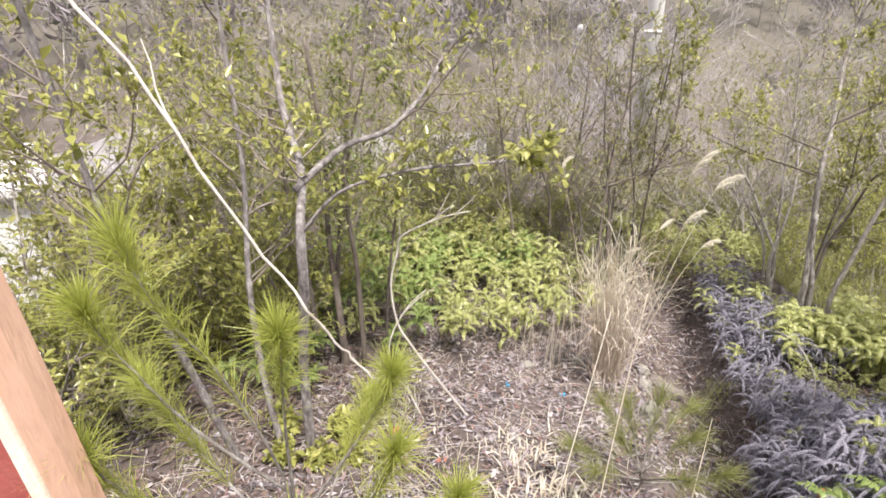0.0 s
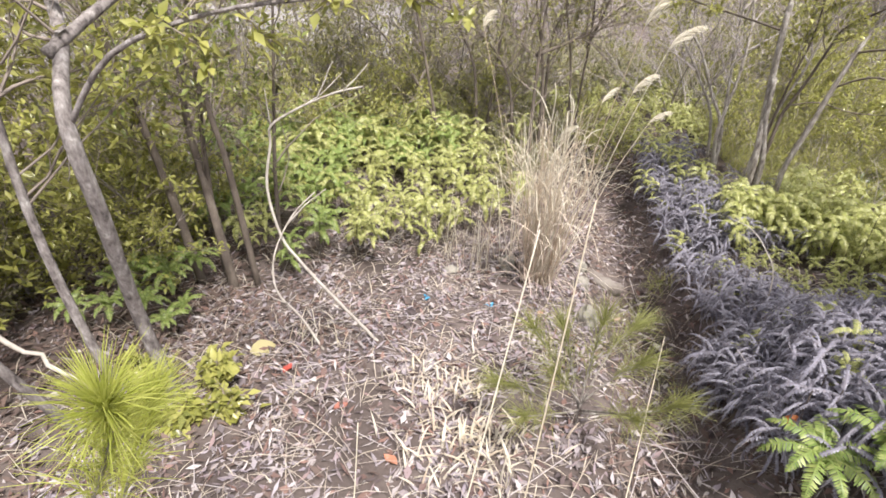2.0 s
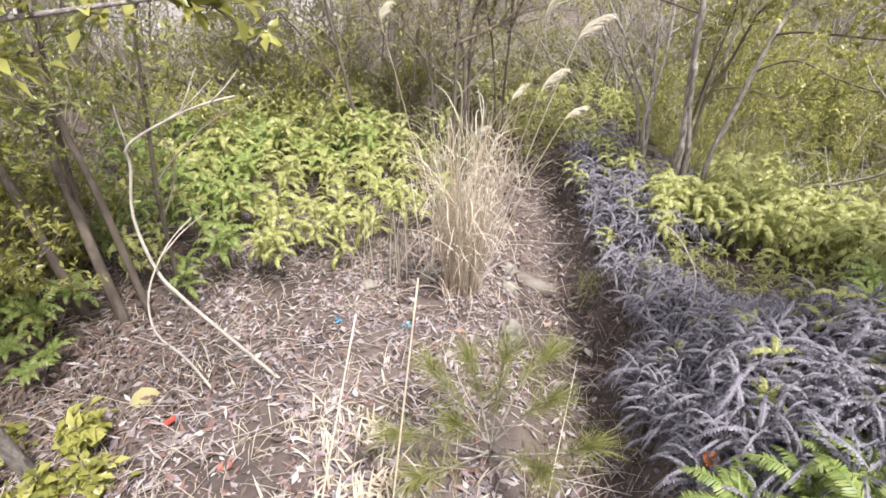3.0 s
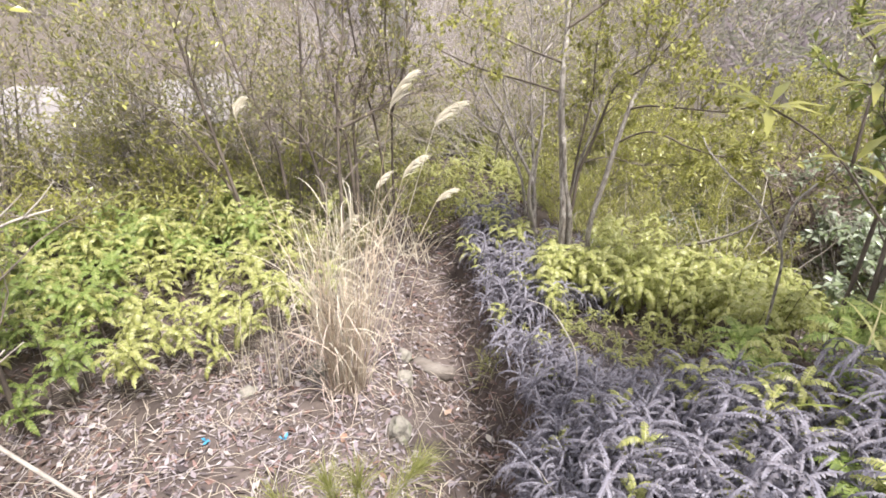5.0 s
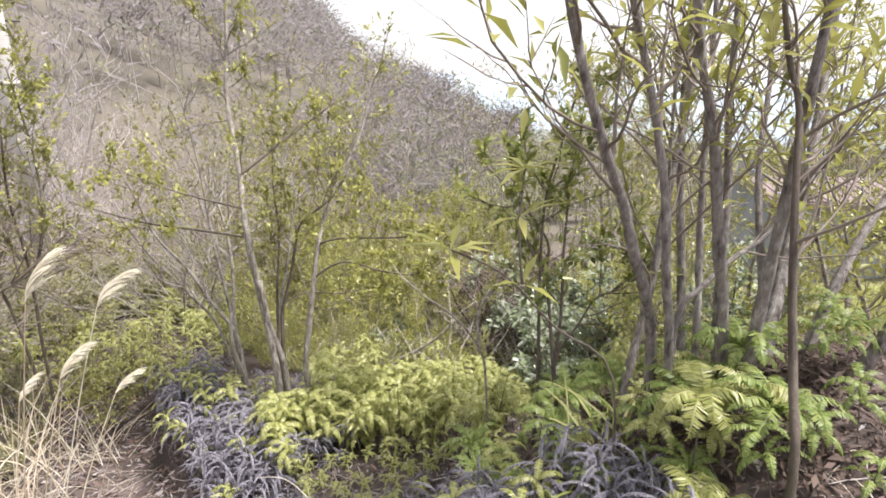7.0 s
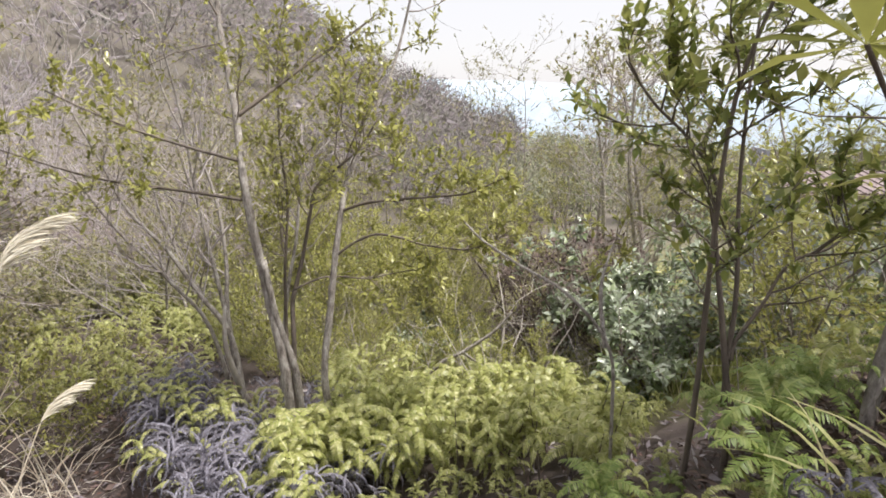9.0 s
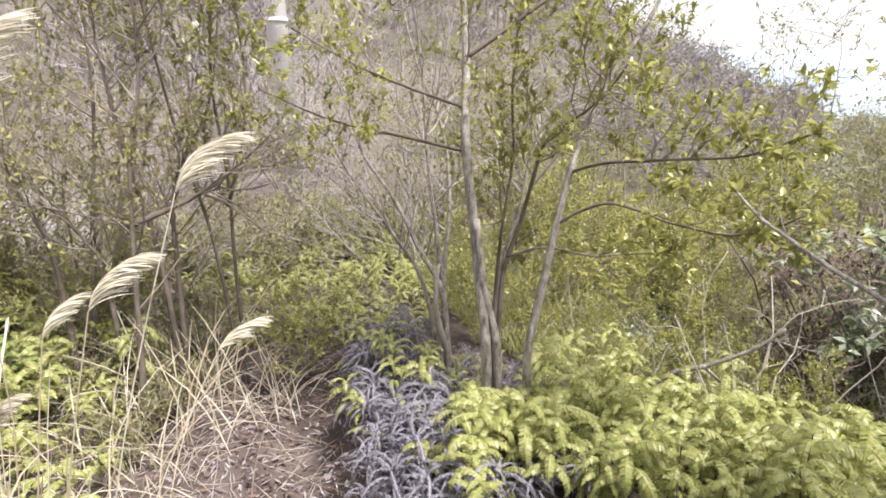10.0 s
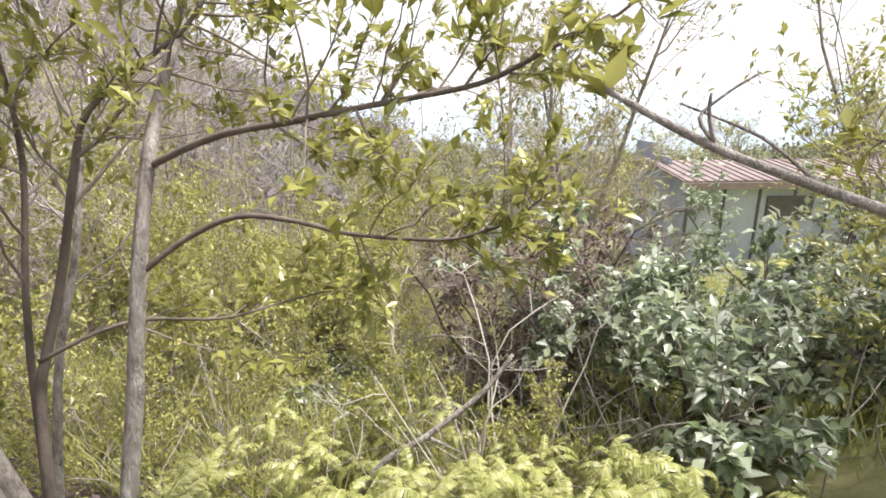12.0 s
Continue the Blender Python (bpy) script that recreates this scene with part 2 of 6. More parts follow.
# ---- mesh builders ----
class Builder:
    """Collects faces of one mesh."""

    def __init__(self):
        self.v, self.f = [], []
        self.plain = False

    def tube(self, pts, radii, sides=5, cap=True):
        n0 = len(self.v)
        pts = [Vector(p) for p in pts]
        last = None
        for i, p in enumerate(pts):
            d = pts[min(i + 1, len(pts) - 1)] - pts[max(i - 1, 0)]
            if d.length < 1e-9:
                d = Vector((0, 0, 1))
            d.normalize()
            if last is None:
                u = d.orthogonal().normalized()
            else:
                u = (last - d * last.dot(d))
                u = u.normalized() if u.length > 1e-6 else d.orthogonal().normalized()
            last = u
            w = d.cross(u)
            for k in range(sides):
                a = 2 * math.pi * k / sides
                self.v.append(p + (u * math.cos(a) + w * math.sin(a)) * radii[i])
        for i in range(len(pts) - 1):
            a, b = n0 + i * sides, n0 + (i + 1) * sides
            for k in range(sides):
                k2 = (k + 1) % sides
                self.f.append((a + k, a + k2, b + k2, b + k))
        if cap:
            self.f.append(tuple(n0 + k for k in reversed(range(sides))))
            e = n0 + (len(pts) - 1) * sides
            self.f.append(tuple(e + k for k in range(sides)))

    def leaf(self, p, d, up, length, width, fold=0.25, droop=0.0):
        """A folded leaf: two halves on a midrib."""
        p, d = Vector(p), Vector(d).normalized()
        s = d.cross(up)
        s = s.normalized() if s.length > 1e-5 else d.orthogonal().normalized()
        n = s.cross(d)
        m = p + d * length * 0.5 - n * droop * 0.25 * length
        t = p + d * length - n * droop * length
        i = len(self.v)
        lift = n * width * fold
        self.v += [p, m - s * width * 0.5 + lift, t, m + s * width * 0.5 + lift, m]
        if self.plain:
            self.v.pop()
            self.f += [(i, i + 2, i + 1), (i, i + 3, i + 2)]
        else:
            self.f += [(i, i + 4, i + 1), (i + 1, i + 4, i + 2), (i, i + 3, i + 4), (i + 4, i + 3, i + 2)]

    def strip(self, pts, widths, side):
        """A narrow bent blade along pts."""
        i0 = len(self.v)
        side = Vector(side)
        for p, w in zip(pts, widths):
            self.v += [Vector(p) - side * w * 0.5, Vector(p) + side * w * 0.5]
        for i in range(len(pts) - 1):
            a = i0 + 2 * i
            self.f.append((a, a + 1, a + 3, a + 2))

    def box(self, lo, hi):
        i = len(self.v)
        self.v += [Vector((x, y, z)) for z in (lo[2], hi[2]) for y in (lo[1], hi[1]) for x in (lo[0], hi[0])]
        self.f += [tuple(i + k for k in q) for q in ((0, 2, 3, 1), (4, 5, 7, 6), (0, 1, 5, 4), (2, 6, 7, 3), (0, 4, 6, 2), (1, 3, 7, 5))]

    def finish(self, name, origin=(0, 0, 0), smooth=True):
        o = Vector(origin)
        me = bpy.data.meshes.new(name)
        me.from_pydata([tuple(p - o) for p in self.v], [], self.f)
        if smooth:
            me.polygons.foreach_set("use_smooth", [True] * len(me.polygons))
        me.update()
        return me


def thing(name, origin, label, category, group="", kind=""):
    ob = new(name)
    ob.matrix_basis = Matrix.Translation(origin)
    ob.empty_display_size = 0.1
    return tagged(ob, label, category, group, kind)


def part(name, builder, material, parent, label="", origin=None, smooth=True, kind=""):
    """Links a builder's faces, given in the world, as one mesh under parent, whose place is origin."""
    o = parent.matrix_basis.translation if origin is None else Vector(origin)
    me = builder if isinstance(builder, bpy.types.Mesh) else builder.finish(name, o, smooth)
    if not me.materials:
        me.materials.append(material)
    ob = new(name, me)
    ob.parent = parent
    return tagged(ob, label, "", "", kind)


def single(name, builder, material, origin, label, category, group="", kind="", smooth=True):
    me = builder.finish(name, origin, smooth)
    me.materials.append(material)
    ob = new(name, me)
    ob.matrix_basis = Matrix.Translation(origin)
    return tagged(ob, label, category, group, kind)


def smooth01(x):
    x = min(1.0, max(0.0, x))
    return x * x * (3 - 2 * x)


# ---- the lie of the land ----
TRAIL = [(-6, -0.6), (0.6, 0.9), (1.5, 1.42), (2.5, 1.76), (3.2, 1.80), (4.5, 2.15), (5.8, 2.6), (9, 3.4)]
DEPTHS = [(-6, 0.0), (0.9, 0.0), (1.7, 0.30), (2.5, 0.42), (3.2, 0.32), (4.5, 0.20), (6.5, 0.05), (9, 0.0)]
RIDGE = [(-180, -3.0), (-120, 1.0), (-75, 14), (-40, 21), (15, 21), (26, 15), (36, 9.2), (42, 4.0), (46, 1.2), (50, -1.6), (56, -4.6), (62, -6.0), (130, -6.0), (180, -3.0)]


def table(rows, x):
    if x <= rows[0][0]:
        return rows[0][1]
    for (a, p), (b, q) in zip(rows, rows[1:]):
        if x <= b:
            return p + (q - p) * (x - a) / (b - a)
    return rows[-1][1]


def trail_x(y):
    return (table(TRAIL, y - 0.25) + table(TRAIL, y) + table(TRAIL, y + 0.25)) / 3


def ground_z(x, y):
    """Height of the ground at a place."""
    yy = max(y, -8.0)
    z = 0.09 - 0.22 * yy if yy < 3.0 else 0.09 - 0.66 - 0.06 * (min(yy, 12.0) - 3.0)
    z += 0.8 * math.exp(-((x - 3.0) ** 2 / 1.62 + (y - 0.8) ** 2 / 1.05))
    away = x - trail_x(y)
    wide = 0.30 if away < 0 else 0.22
    z -= table(DEPTHS, y) * math.exp(-(away / wide) ** 2 / 1.3)
    z -= 0.25 * 2.0 * math.log1p(math.exp(min(20, (min(x, 17.0) - 4.6) / 1.0))) / 2.0
    r = math.hypot(x - 1.5, y - 1.0)
    if r < 12:
        z += 0.035 * noise.noise((x * 1.7, y * 1.7, 0.0)) + 0.016 * noise.noise((x * 6, y * 6, 3.0))
    if r > 13:
        az = math.degrees(math.atan2(x - 1.5, y - 1.0))
        ridge = 170 * math.tan(radians(table(RIDGE, az))) + 6 * noise.noise((az * 0.11, 0.3, 0.0)) * smooth01((r - 60) / 100)
        low = -1.2 if az < 40 else z
        if r <= 170:
            s = ((r - 13) / 157) ** 1.15
            hill = low + (ridge - low) * s
            k = smooth01((r - 13) / 14)
            z = z * (1 - k) + hill * k
        else:
            z = ridge - (r - 170) * (0.35 if ridge > 0 else 0.12)
            z = max(z, -420)
    return z


gb = Builder()
radii = [0.0]
step = 0.07
while radii[-1] < 3500:
    if radii[-1] > 6:
        step *= 1.075
    radii.append(radii[-1] + step)
SEG = 300
CX, CY = 1.4, 2.2
for i, r in enumerate(radii):
    for k in range(SEG if i else 1):
        a = 2 * math.pi * (k + 0.5 * (i % 2)) / SEG
        x, y = CX + r * math.sin(a), CY + r * math.cos(a)
        gb.v.append(Vector((x, y, ground_z(x, y))))
for k in range(SEG):
    gb.f.append((0, 1 + (k + 1) % SEG, 1 + k))
for i in range(1, len(radii) - 1):
    a, b = 1 + (i - 1) * SEG, 1 + i * SEG
    for k in range(SEG):
        k2 = (k + 1) % SEG
        gb.f.append((a + k, a + k2, b + k2, b + k))
single("ground", gb, EARTH, (0, 0, 0), "brown woodland soil falling away to a valley", "ground", kind="structure")


# ---- plants: how they grow ----
def bent(rnd, p, d, length, n, wander, lift=0.0):
    """A wandering line of n steps from p."""
    p, d = Vector(p), Vector(d).normalized()
    pts = [p.copy()]
    for _ in range(n):
        d = (d + Vector((rnd.gauss(0, wander), rnd.gauss(0, wander), rnd.gauss(0, wander) + lift))).normalized()
        p = p + d * (length / n)
        pts.append(p.copy())
    return pts


def curve_through(pts, n=4):
    """A smooth line through pts."""
    pts = [Vector(p) for p in pts]
    out = []
    for i in range(len(pts) - 1):
        a, b, c, d = pts[max(i - 1, 0)], pts[i], pts[i + 1], pts[min(i + 2, len(pts) - 1)]
        for k in range(n):
            t = k / n
            out.append(0.5 * ((2 * b) + (c - a) * t + (2 * a - 5 * b + 4 * c - d) * t * t + (3 * b - a - 3 * c + d) * t ** 3))
    out.append(pts[-1])
    return out


def taper(n, a, b):
    return [a + (b - a) * i / max(1, n - 1) for i in range(n)]


class Plant:
    """Stems, twigs and leaves of one woody plant."""

    def __init__(self, seed):
        self.rnd = random.Random(seed)
        self.stems, self.twig, self.leaves = [], Builder(), Builder()
        self.tips = []
        self.light = False

    def add_stem(self, pts, r0, r1, sides=7, smooth_steps=4, knots=0.06):
        pts = curve_through(pts, smooth_steps)
        rr = [r * (1 + self.rnd.uniform(-knots, knots)) for r in taper(len(pts), r0, r1)]
        self.one_stem(pts, rr, sides)
        return pts, rr

    def one_stem(self, pts, radii, sides=6):
        b = Builder()
        b.tube(pts, radii, sides)
        self.stems.append((b, radii[0]))

    def branch_out(self, pts, start, count, length, r, spread=0.9, lift=0.06, subs=4, sub_length=0.45, wander=0.16, finer=0, flat=0.0):
        """Side branches along a stem, each with twigs of its own."""
        rnd = self.rnd
        n = len(pts)
        for _ in range(count):
            f = start + (1 - start) * rnd.random()
            i = min(n - 2, int(f * (n - 1)))
            p = pts[i].lerp(pts[i + 1], rnd.random())
            along = (pts[i + 1] - pts[i]).normalized()
            out = Vector((rnd.gauss(0, 1), rnd.gauss(0, 1), rnd.gauss(0, 1) * (1 - flat)))
            out = (out - along * out.dot(along)).normalized()
            d = along * (1 - spread * 0.6) + out * spread
            L = length * rnd.uniform(0.55, 1.15) * (1.15 - 0.5 * f)
            b = bent(rnd, p, d, L, 5, wander, lift)
            if self.light:
                self.twig.tube([b[0], b[2], b[3], b[5]], taper(4, r * rnd.uniform(0.7, 1.1), r * 0.3), 3, False)
            else:
                self.twig.tube(b, taper(6, r * rnd.uniform(0.7, 1.1), r * 0.3), 4, False)
            self.tips.append((b[-1], (b[-1] - b[-2]).normalized()))
            for _ in range(subs):
                j = rnd.randint(1, 4)
                q = b[j].lerp(b[j + 1], rnd.random())
                e = (b[j + 1] - b[j]).normalized() + Vector((rnd.gauss(0, 0.7), rnd.gauss(0, 0.7), rnd.gauss(0.1, 0.55)))
                c = bent(rnd, q, e, L * sub_length * rnd.uniform(0.6, 1.2), 4, wander * 1.1, lift)
                if self.light:
                    self.twig.tube([c[0], c[2], c[4]], taper(3, r * 0.42, r * 0.16), 3, False)
                else:
                    self.twig.tube(c, taper(5, r * 0.42, r * 0.16), 3, False)
                self.tips.append((c[-1], (c[-1] - c[-2]).normalized()))
                self.tips.append((c[2], (c[2] - c[1]).normalized()))
                for _ in range(finer):
                    k = rnd.randint(1, 3)
                    e2 = (c[k + 1] - c[k]).normalized() + Vector((rnd.gauss(0, 0.7), rnd.gauss(0, 0.7), rnd.gauss(0.1, 0.5)))
                    g = bent(rnd, c[k], e2, L * sub_length * 0.5 * rnd.uniform(0.6, 1.2), 3, wander, lift)
                    self.twig.tube([g[0], g[3]] if self.light else g, taper(2 if self.light else 4, r * 0.22, r * 0.10), 3, False)
                    self.tips.append((g[-1], (g[-1] - g[-2]).normalized()))

    def leaf_out(self, per_tip, length, width, share=1.0, back=0.08, droop=0.15, zmin=-1e9):
        rnd = self.rnd
        for p, d in self.tips:
            if rnd.random() > share or p.z < zmin:
                continue
            for _ in range(max(1, round(per_tip * rnd.uniform(0.5, 1.5)))):
                q = p - d * back * rnd.random()
                e = d * 0.7 + Vector((rnd.gauss(0, 0.6), rnd.gauss(0, 0.6), rnd.gauss(0.15, 0.5)))
                s = rnd.uniform(0.6, 1.25)
                self.leaves.leaf(q, e, Vector((rnd.gauss(0, 0.35), rnd.gauss(0, 0.35), 1)), length * s, width * s, 0.22, droop * rnd.uniform(0, 2))

    def make(self, name, origin, label, category, bark, twig_mat, leaf_mat, group="", leaf_label="", thin=0.0):
        ob = thing(name, origin, label, category, group)
        for b, r0 in self.stems:
            if r0 < thin:
                part("limb", b, BARK_DARK, ob, "thin dark limb")
            else:
                part("stem", b, bark, ob)
        if self.twig.f:
            part("twig_canopy", self.twig, twig_mat, ob, "", kind="stuff")
        if self.leaves.f:
            part("crown", self.leaves, leaf_mat, ob, leaf_label, kind="stuff")
        return ob


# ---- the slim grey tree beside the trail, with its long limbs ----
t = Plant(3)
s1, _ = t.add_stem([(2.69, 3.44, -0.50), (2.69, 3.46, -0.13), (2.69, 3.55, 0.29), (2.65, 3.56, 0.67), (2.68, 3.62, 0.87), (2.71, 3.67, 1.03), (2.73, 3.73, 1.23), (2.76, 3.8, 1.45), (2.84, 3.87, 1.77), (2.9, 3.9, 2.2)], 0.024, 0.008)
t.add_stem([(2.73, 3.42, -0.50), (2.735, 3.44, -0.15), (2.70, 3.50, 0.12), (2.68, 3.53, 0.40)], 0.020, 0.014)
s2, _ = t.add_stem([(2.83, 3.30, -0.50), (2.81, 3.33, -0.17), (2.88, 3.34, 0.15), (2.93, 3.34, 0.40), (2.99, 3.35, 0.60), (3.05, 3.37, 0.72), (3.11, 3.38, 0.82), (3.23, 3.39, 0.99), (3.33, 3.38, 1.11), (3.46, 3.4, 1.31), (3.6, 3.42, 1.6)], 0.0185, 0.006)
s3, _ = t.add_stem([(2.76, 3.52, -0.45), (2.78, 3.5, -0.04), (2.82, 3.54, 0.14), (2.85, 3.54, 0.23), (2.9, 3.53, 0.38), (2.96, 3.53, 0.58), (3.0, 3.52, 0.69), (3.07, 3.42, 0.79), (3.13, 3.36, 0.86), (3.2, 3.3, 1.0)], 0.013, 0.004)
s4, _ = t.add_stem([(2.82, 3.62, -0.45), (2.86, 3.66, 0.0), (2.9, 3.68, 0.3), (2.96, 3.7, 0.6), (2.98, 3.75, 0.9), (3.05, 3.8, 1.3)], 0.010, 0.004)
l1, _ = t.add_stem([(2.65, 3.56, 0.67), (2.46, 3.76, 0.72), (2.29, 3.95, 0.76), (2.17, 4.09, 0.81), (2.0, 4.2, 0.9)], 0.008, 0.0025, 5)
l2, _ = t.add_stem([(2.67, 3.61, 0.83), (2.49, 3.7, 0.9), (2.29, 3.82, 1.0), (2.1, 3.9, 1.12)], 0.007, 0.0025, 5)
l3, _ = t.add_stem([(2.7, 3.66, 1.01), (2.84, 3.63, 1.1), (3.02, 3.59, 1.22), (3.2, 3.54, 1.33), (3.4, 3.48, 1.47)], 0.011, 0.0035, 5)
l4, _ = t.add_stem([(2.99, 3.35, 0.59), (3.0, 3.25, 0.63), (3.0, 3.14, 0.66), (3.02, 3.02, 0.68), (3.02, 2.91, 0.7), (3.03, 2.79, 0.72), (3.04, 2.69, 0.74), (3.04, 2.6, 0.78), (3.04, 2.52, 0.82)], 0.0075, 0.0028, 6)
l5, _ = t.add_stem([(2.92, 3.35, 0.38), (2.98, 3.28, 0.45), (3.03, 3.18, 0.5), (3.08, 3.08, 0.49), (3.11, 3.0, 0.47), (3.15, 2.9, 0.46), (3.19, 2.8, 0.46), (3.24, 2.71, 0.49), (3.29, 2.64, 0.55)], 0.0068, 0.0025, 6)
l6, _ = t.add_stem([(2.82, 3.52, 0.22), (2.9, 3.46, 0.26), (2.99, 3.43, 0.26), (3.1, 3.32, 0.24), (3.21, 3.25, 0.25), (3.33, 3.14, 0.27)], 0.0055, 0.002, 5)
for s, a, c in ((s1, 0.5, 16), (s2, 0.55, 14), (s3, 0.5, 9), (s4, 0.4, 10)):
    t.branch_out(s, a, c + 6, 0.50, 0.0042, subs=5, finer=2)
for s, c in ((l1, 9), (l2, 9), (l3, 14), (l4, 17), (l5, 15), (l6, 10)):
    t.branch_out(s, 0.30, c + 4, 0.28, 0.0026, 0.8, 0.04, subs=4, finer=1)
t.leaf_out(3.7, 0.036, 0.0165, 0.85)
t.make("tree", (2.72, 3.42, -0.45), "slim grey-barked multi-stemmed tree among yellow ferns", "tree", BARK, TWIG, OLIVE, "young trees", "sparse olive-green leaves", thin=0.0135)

# ---- twiggy bush right behind it, with a bleached root collar ----
t = Plant(5)
for ctrl, r in (([(2.80, 4.02, -0.7), (2.82, 4.12, -0.2), (2.76, 4.28, 0.03), (2.68, 4.42, 0.29), (2.57, 4.57, 0.52), (2.53, 4.67, 0.76), (2.45, 4.8, 1.1)], 0.018),
                ([(2.90, 3.85, -0.7), (3.03, 3.89, -0.03), (3.18, 3.95, 0.31), (3.29, 4.01, 0.59), (3.41, 4.01, 0.76), (3.61, 3.97, 0.9)], 0.014),
                ([(2.83, 4.10, -0.7), (2.9, 4.27, -0.14), (2.97, 4.34, 0.13), (3.02, 4.44, 0.45), (3.01, 4.54, 0.72), (2.95, 4.68, 0.99), (2.9, 4.8, 1.4)], 0.017),
                ([(2.78, 4.06, -0.7), (2.70, 4.10, -0.1), (2.55, 4.15, 0.2), (2.38, 4.25, 0.5), (2.25, 4.3, 0.8)], 0.013),
                ([(2.85, 4.08, -0.7), (2.84, 4.2, 0.0), (2.83, 4.3, 0.5), (2.85, 4.4, 1.0), (2.8, 4.45, 1.5)], 0.014)):
    s, _ = t.add_stem(ctrl, r, 0.004, 6)
    t.branch_out(s, 0.3, 14, 0.6, 0.005, 0.7, 0.1, subs=5, finer=2)
t.leaf_out(1.2, 0.034, 0.014, 0.5)
t.make("bush", (2.84, 4.06, -0.65), "twiggy grey bush with few small dull leaves", "bush", BARK, TWIG_PALE, DULL, "twiggy bushes")
rb = Builder()
rb.tube(curve_through([(2.86, 4.10, -0.62), (2.78, 4.04, -0.42), (2.72, 4.0, -0.22), (2.73, 4.02, -0.10), (2.77, 4.06, 0.02)]), taper(17, 0.022, 0.008), 7)
single("dead_stump", rb, DEADWOOD, (2.84, 4.08, -0.6), "bleached crooked dead stem at the foot of a bush", "dead wood")

# ---- clump of pale stems on the bank ----
t = Plant(7)
CLUMP = [
    ([(2.60, 1.24, 0.40), (2.57, 1.26, 0.78), (2.50, 1.275, 0.95), (2.42, 1.29, 1.08), (2.34, 1.31, 1.24), (2.26, 1.33, 1.36), (2.12, 1.37, 1.64), (2.0, 1.42, 2.1)], 0.024, 0.014),
    ([(2.56, 1.17, 0.40), (2.54, 1.2, 0.80), (2.50, 1.22, 1.0), (2.46, 1.24, 1.24), (2.41, 1.29, 1.5), (2.33, 1.35, 1.8), (2.28, 1.4, 2.3)], 0.019, 0.011),
    ([(2.69, 1.06, 0.40), (2.67, 1.09, 0.84), (2.62, 1.13, 1.12), (2.58, 1.17, 1.39), (2.54, 1.24, 1.7), (2.5, 1.3, 2.3)], 0.026, 0.014),
    ([(2.66, 1.01, 0.40), (2.65, 1.0, 0.91), (2.63, 0.99, 1.16), (2.61, 0.98, 1.42), (2.62, 0.97, 1.8), (2.65, 0.95, 2.3)], 0.024, 0.013),
    ([(2.92, 0.99, 0.40), (2.94, 0.99, 0.59), (3.05, 1.0, 0.8), (3.18, 1.0, 1.04), (3.31, 1.0, 1.27), (3.46, 1.02, 1.6), (3.6, 1.05, 2.1)], 0.034, 0.017),
    ([(2.58, 1.19, 0.55), (2.60, 1.2, 0.86), (2.66, 1.16, 0.94), (2.77, 1.11, 1.01), (2.89, 1.04, 1.08), (3.04, 0.98, 1.21), (3.2, 0.9, 1.4)], 0.012, 0.007),
    ([(2.80, 1.38, 0.10), (2.80, 1.39, 0.31), (2.83, 1.40, 0.44), (2.92, 1.38, 0.79), (3.01, 1.38, 1.19), (3.08, 1.37, 1.51), (3.15, 1.36, 2.1)], 0.026, 0.015),
    ([(2.98, 1.20, 0.35), (3.0, 1.26, 0.54), (3.05, 1.31, 0.84), (3.08, 1.36, 1.14), (3.12, 1.40, 1.44), (3.2, 1.44, 1.9), (3.25, 1.5, 2.4)], 0.024, 0.012),
    ([(3.03, 1.10, 0.35), (3.05, 1.14, 0.49), (3.09, 1.18, 0.76), (3.16, 1.22, 1.15), (3.18, 1.26, 1.44), (3.24, 1.3, 1.9), (3.3, 1.35, 2.4)], 0.026, 0.013),
    ([(2.66, 1.14, 0.40), (2.67, 1.22, 0.7), (2.68, 1.27, 1.0), (2.66, 1.30, 1.4), (2.70, 1.32, 1.9)], 0.011, 0.005),
    ([(2.95, 0.90, 0.40), (3.05, 0.88, 0.7), (3.2, 0.82, 1.0), (3.4, 0.75, 1.2), (3.6, 0.7, 1.35)], 0.026, 0.012),
    ([(2.85, 0.85, 0.40), (2.92, 0.74, 0.7), (2.98, 0.62, 1.1), (3.05, 0.5, 1.5), (3.1, 0.4, 2.1)], 0.03, 0.015),
    ([(2.78, 1.15, 0.40), (2.86, 1.2, 0.8), (2.9, 1.25, 1.2), (2.98, 1.3, 1.7), (3.0, 1.35, 2.3)], 0.018, 0.009),
    ([(3.08, 0.95, 0.35), (3.15, 1.05, 0.8), (3.3, 1.15, 1.2), (3.5, 1.2, 1.6), (3.65, 1.3, 2.1)], 0.022, 0.01),
]
for ctrl, r0, r1 in CLUMP:
    s, _ = t.add_stem(ctrl, r0 * 0.8, r1 * 0.7, 10, 6, 0.11)
    t.branch_out(s, 0.5, 9, 0.6, 0.006, 0.7, 0.1, subs=4, finer=0)
t.leaf_out(2.2, 0.08, 0.020, 0.55, zmin=1.1, droop=0.35)
t.make("stem_clump", (2.8, 1.1, 0.35), "clump of many pale grey stems on a fern bank", "tree", BARK_STEM, TWIG, OLIVE, "young trees")

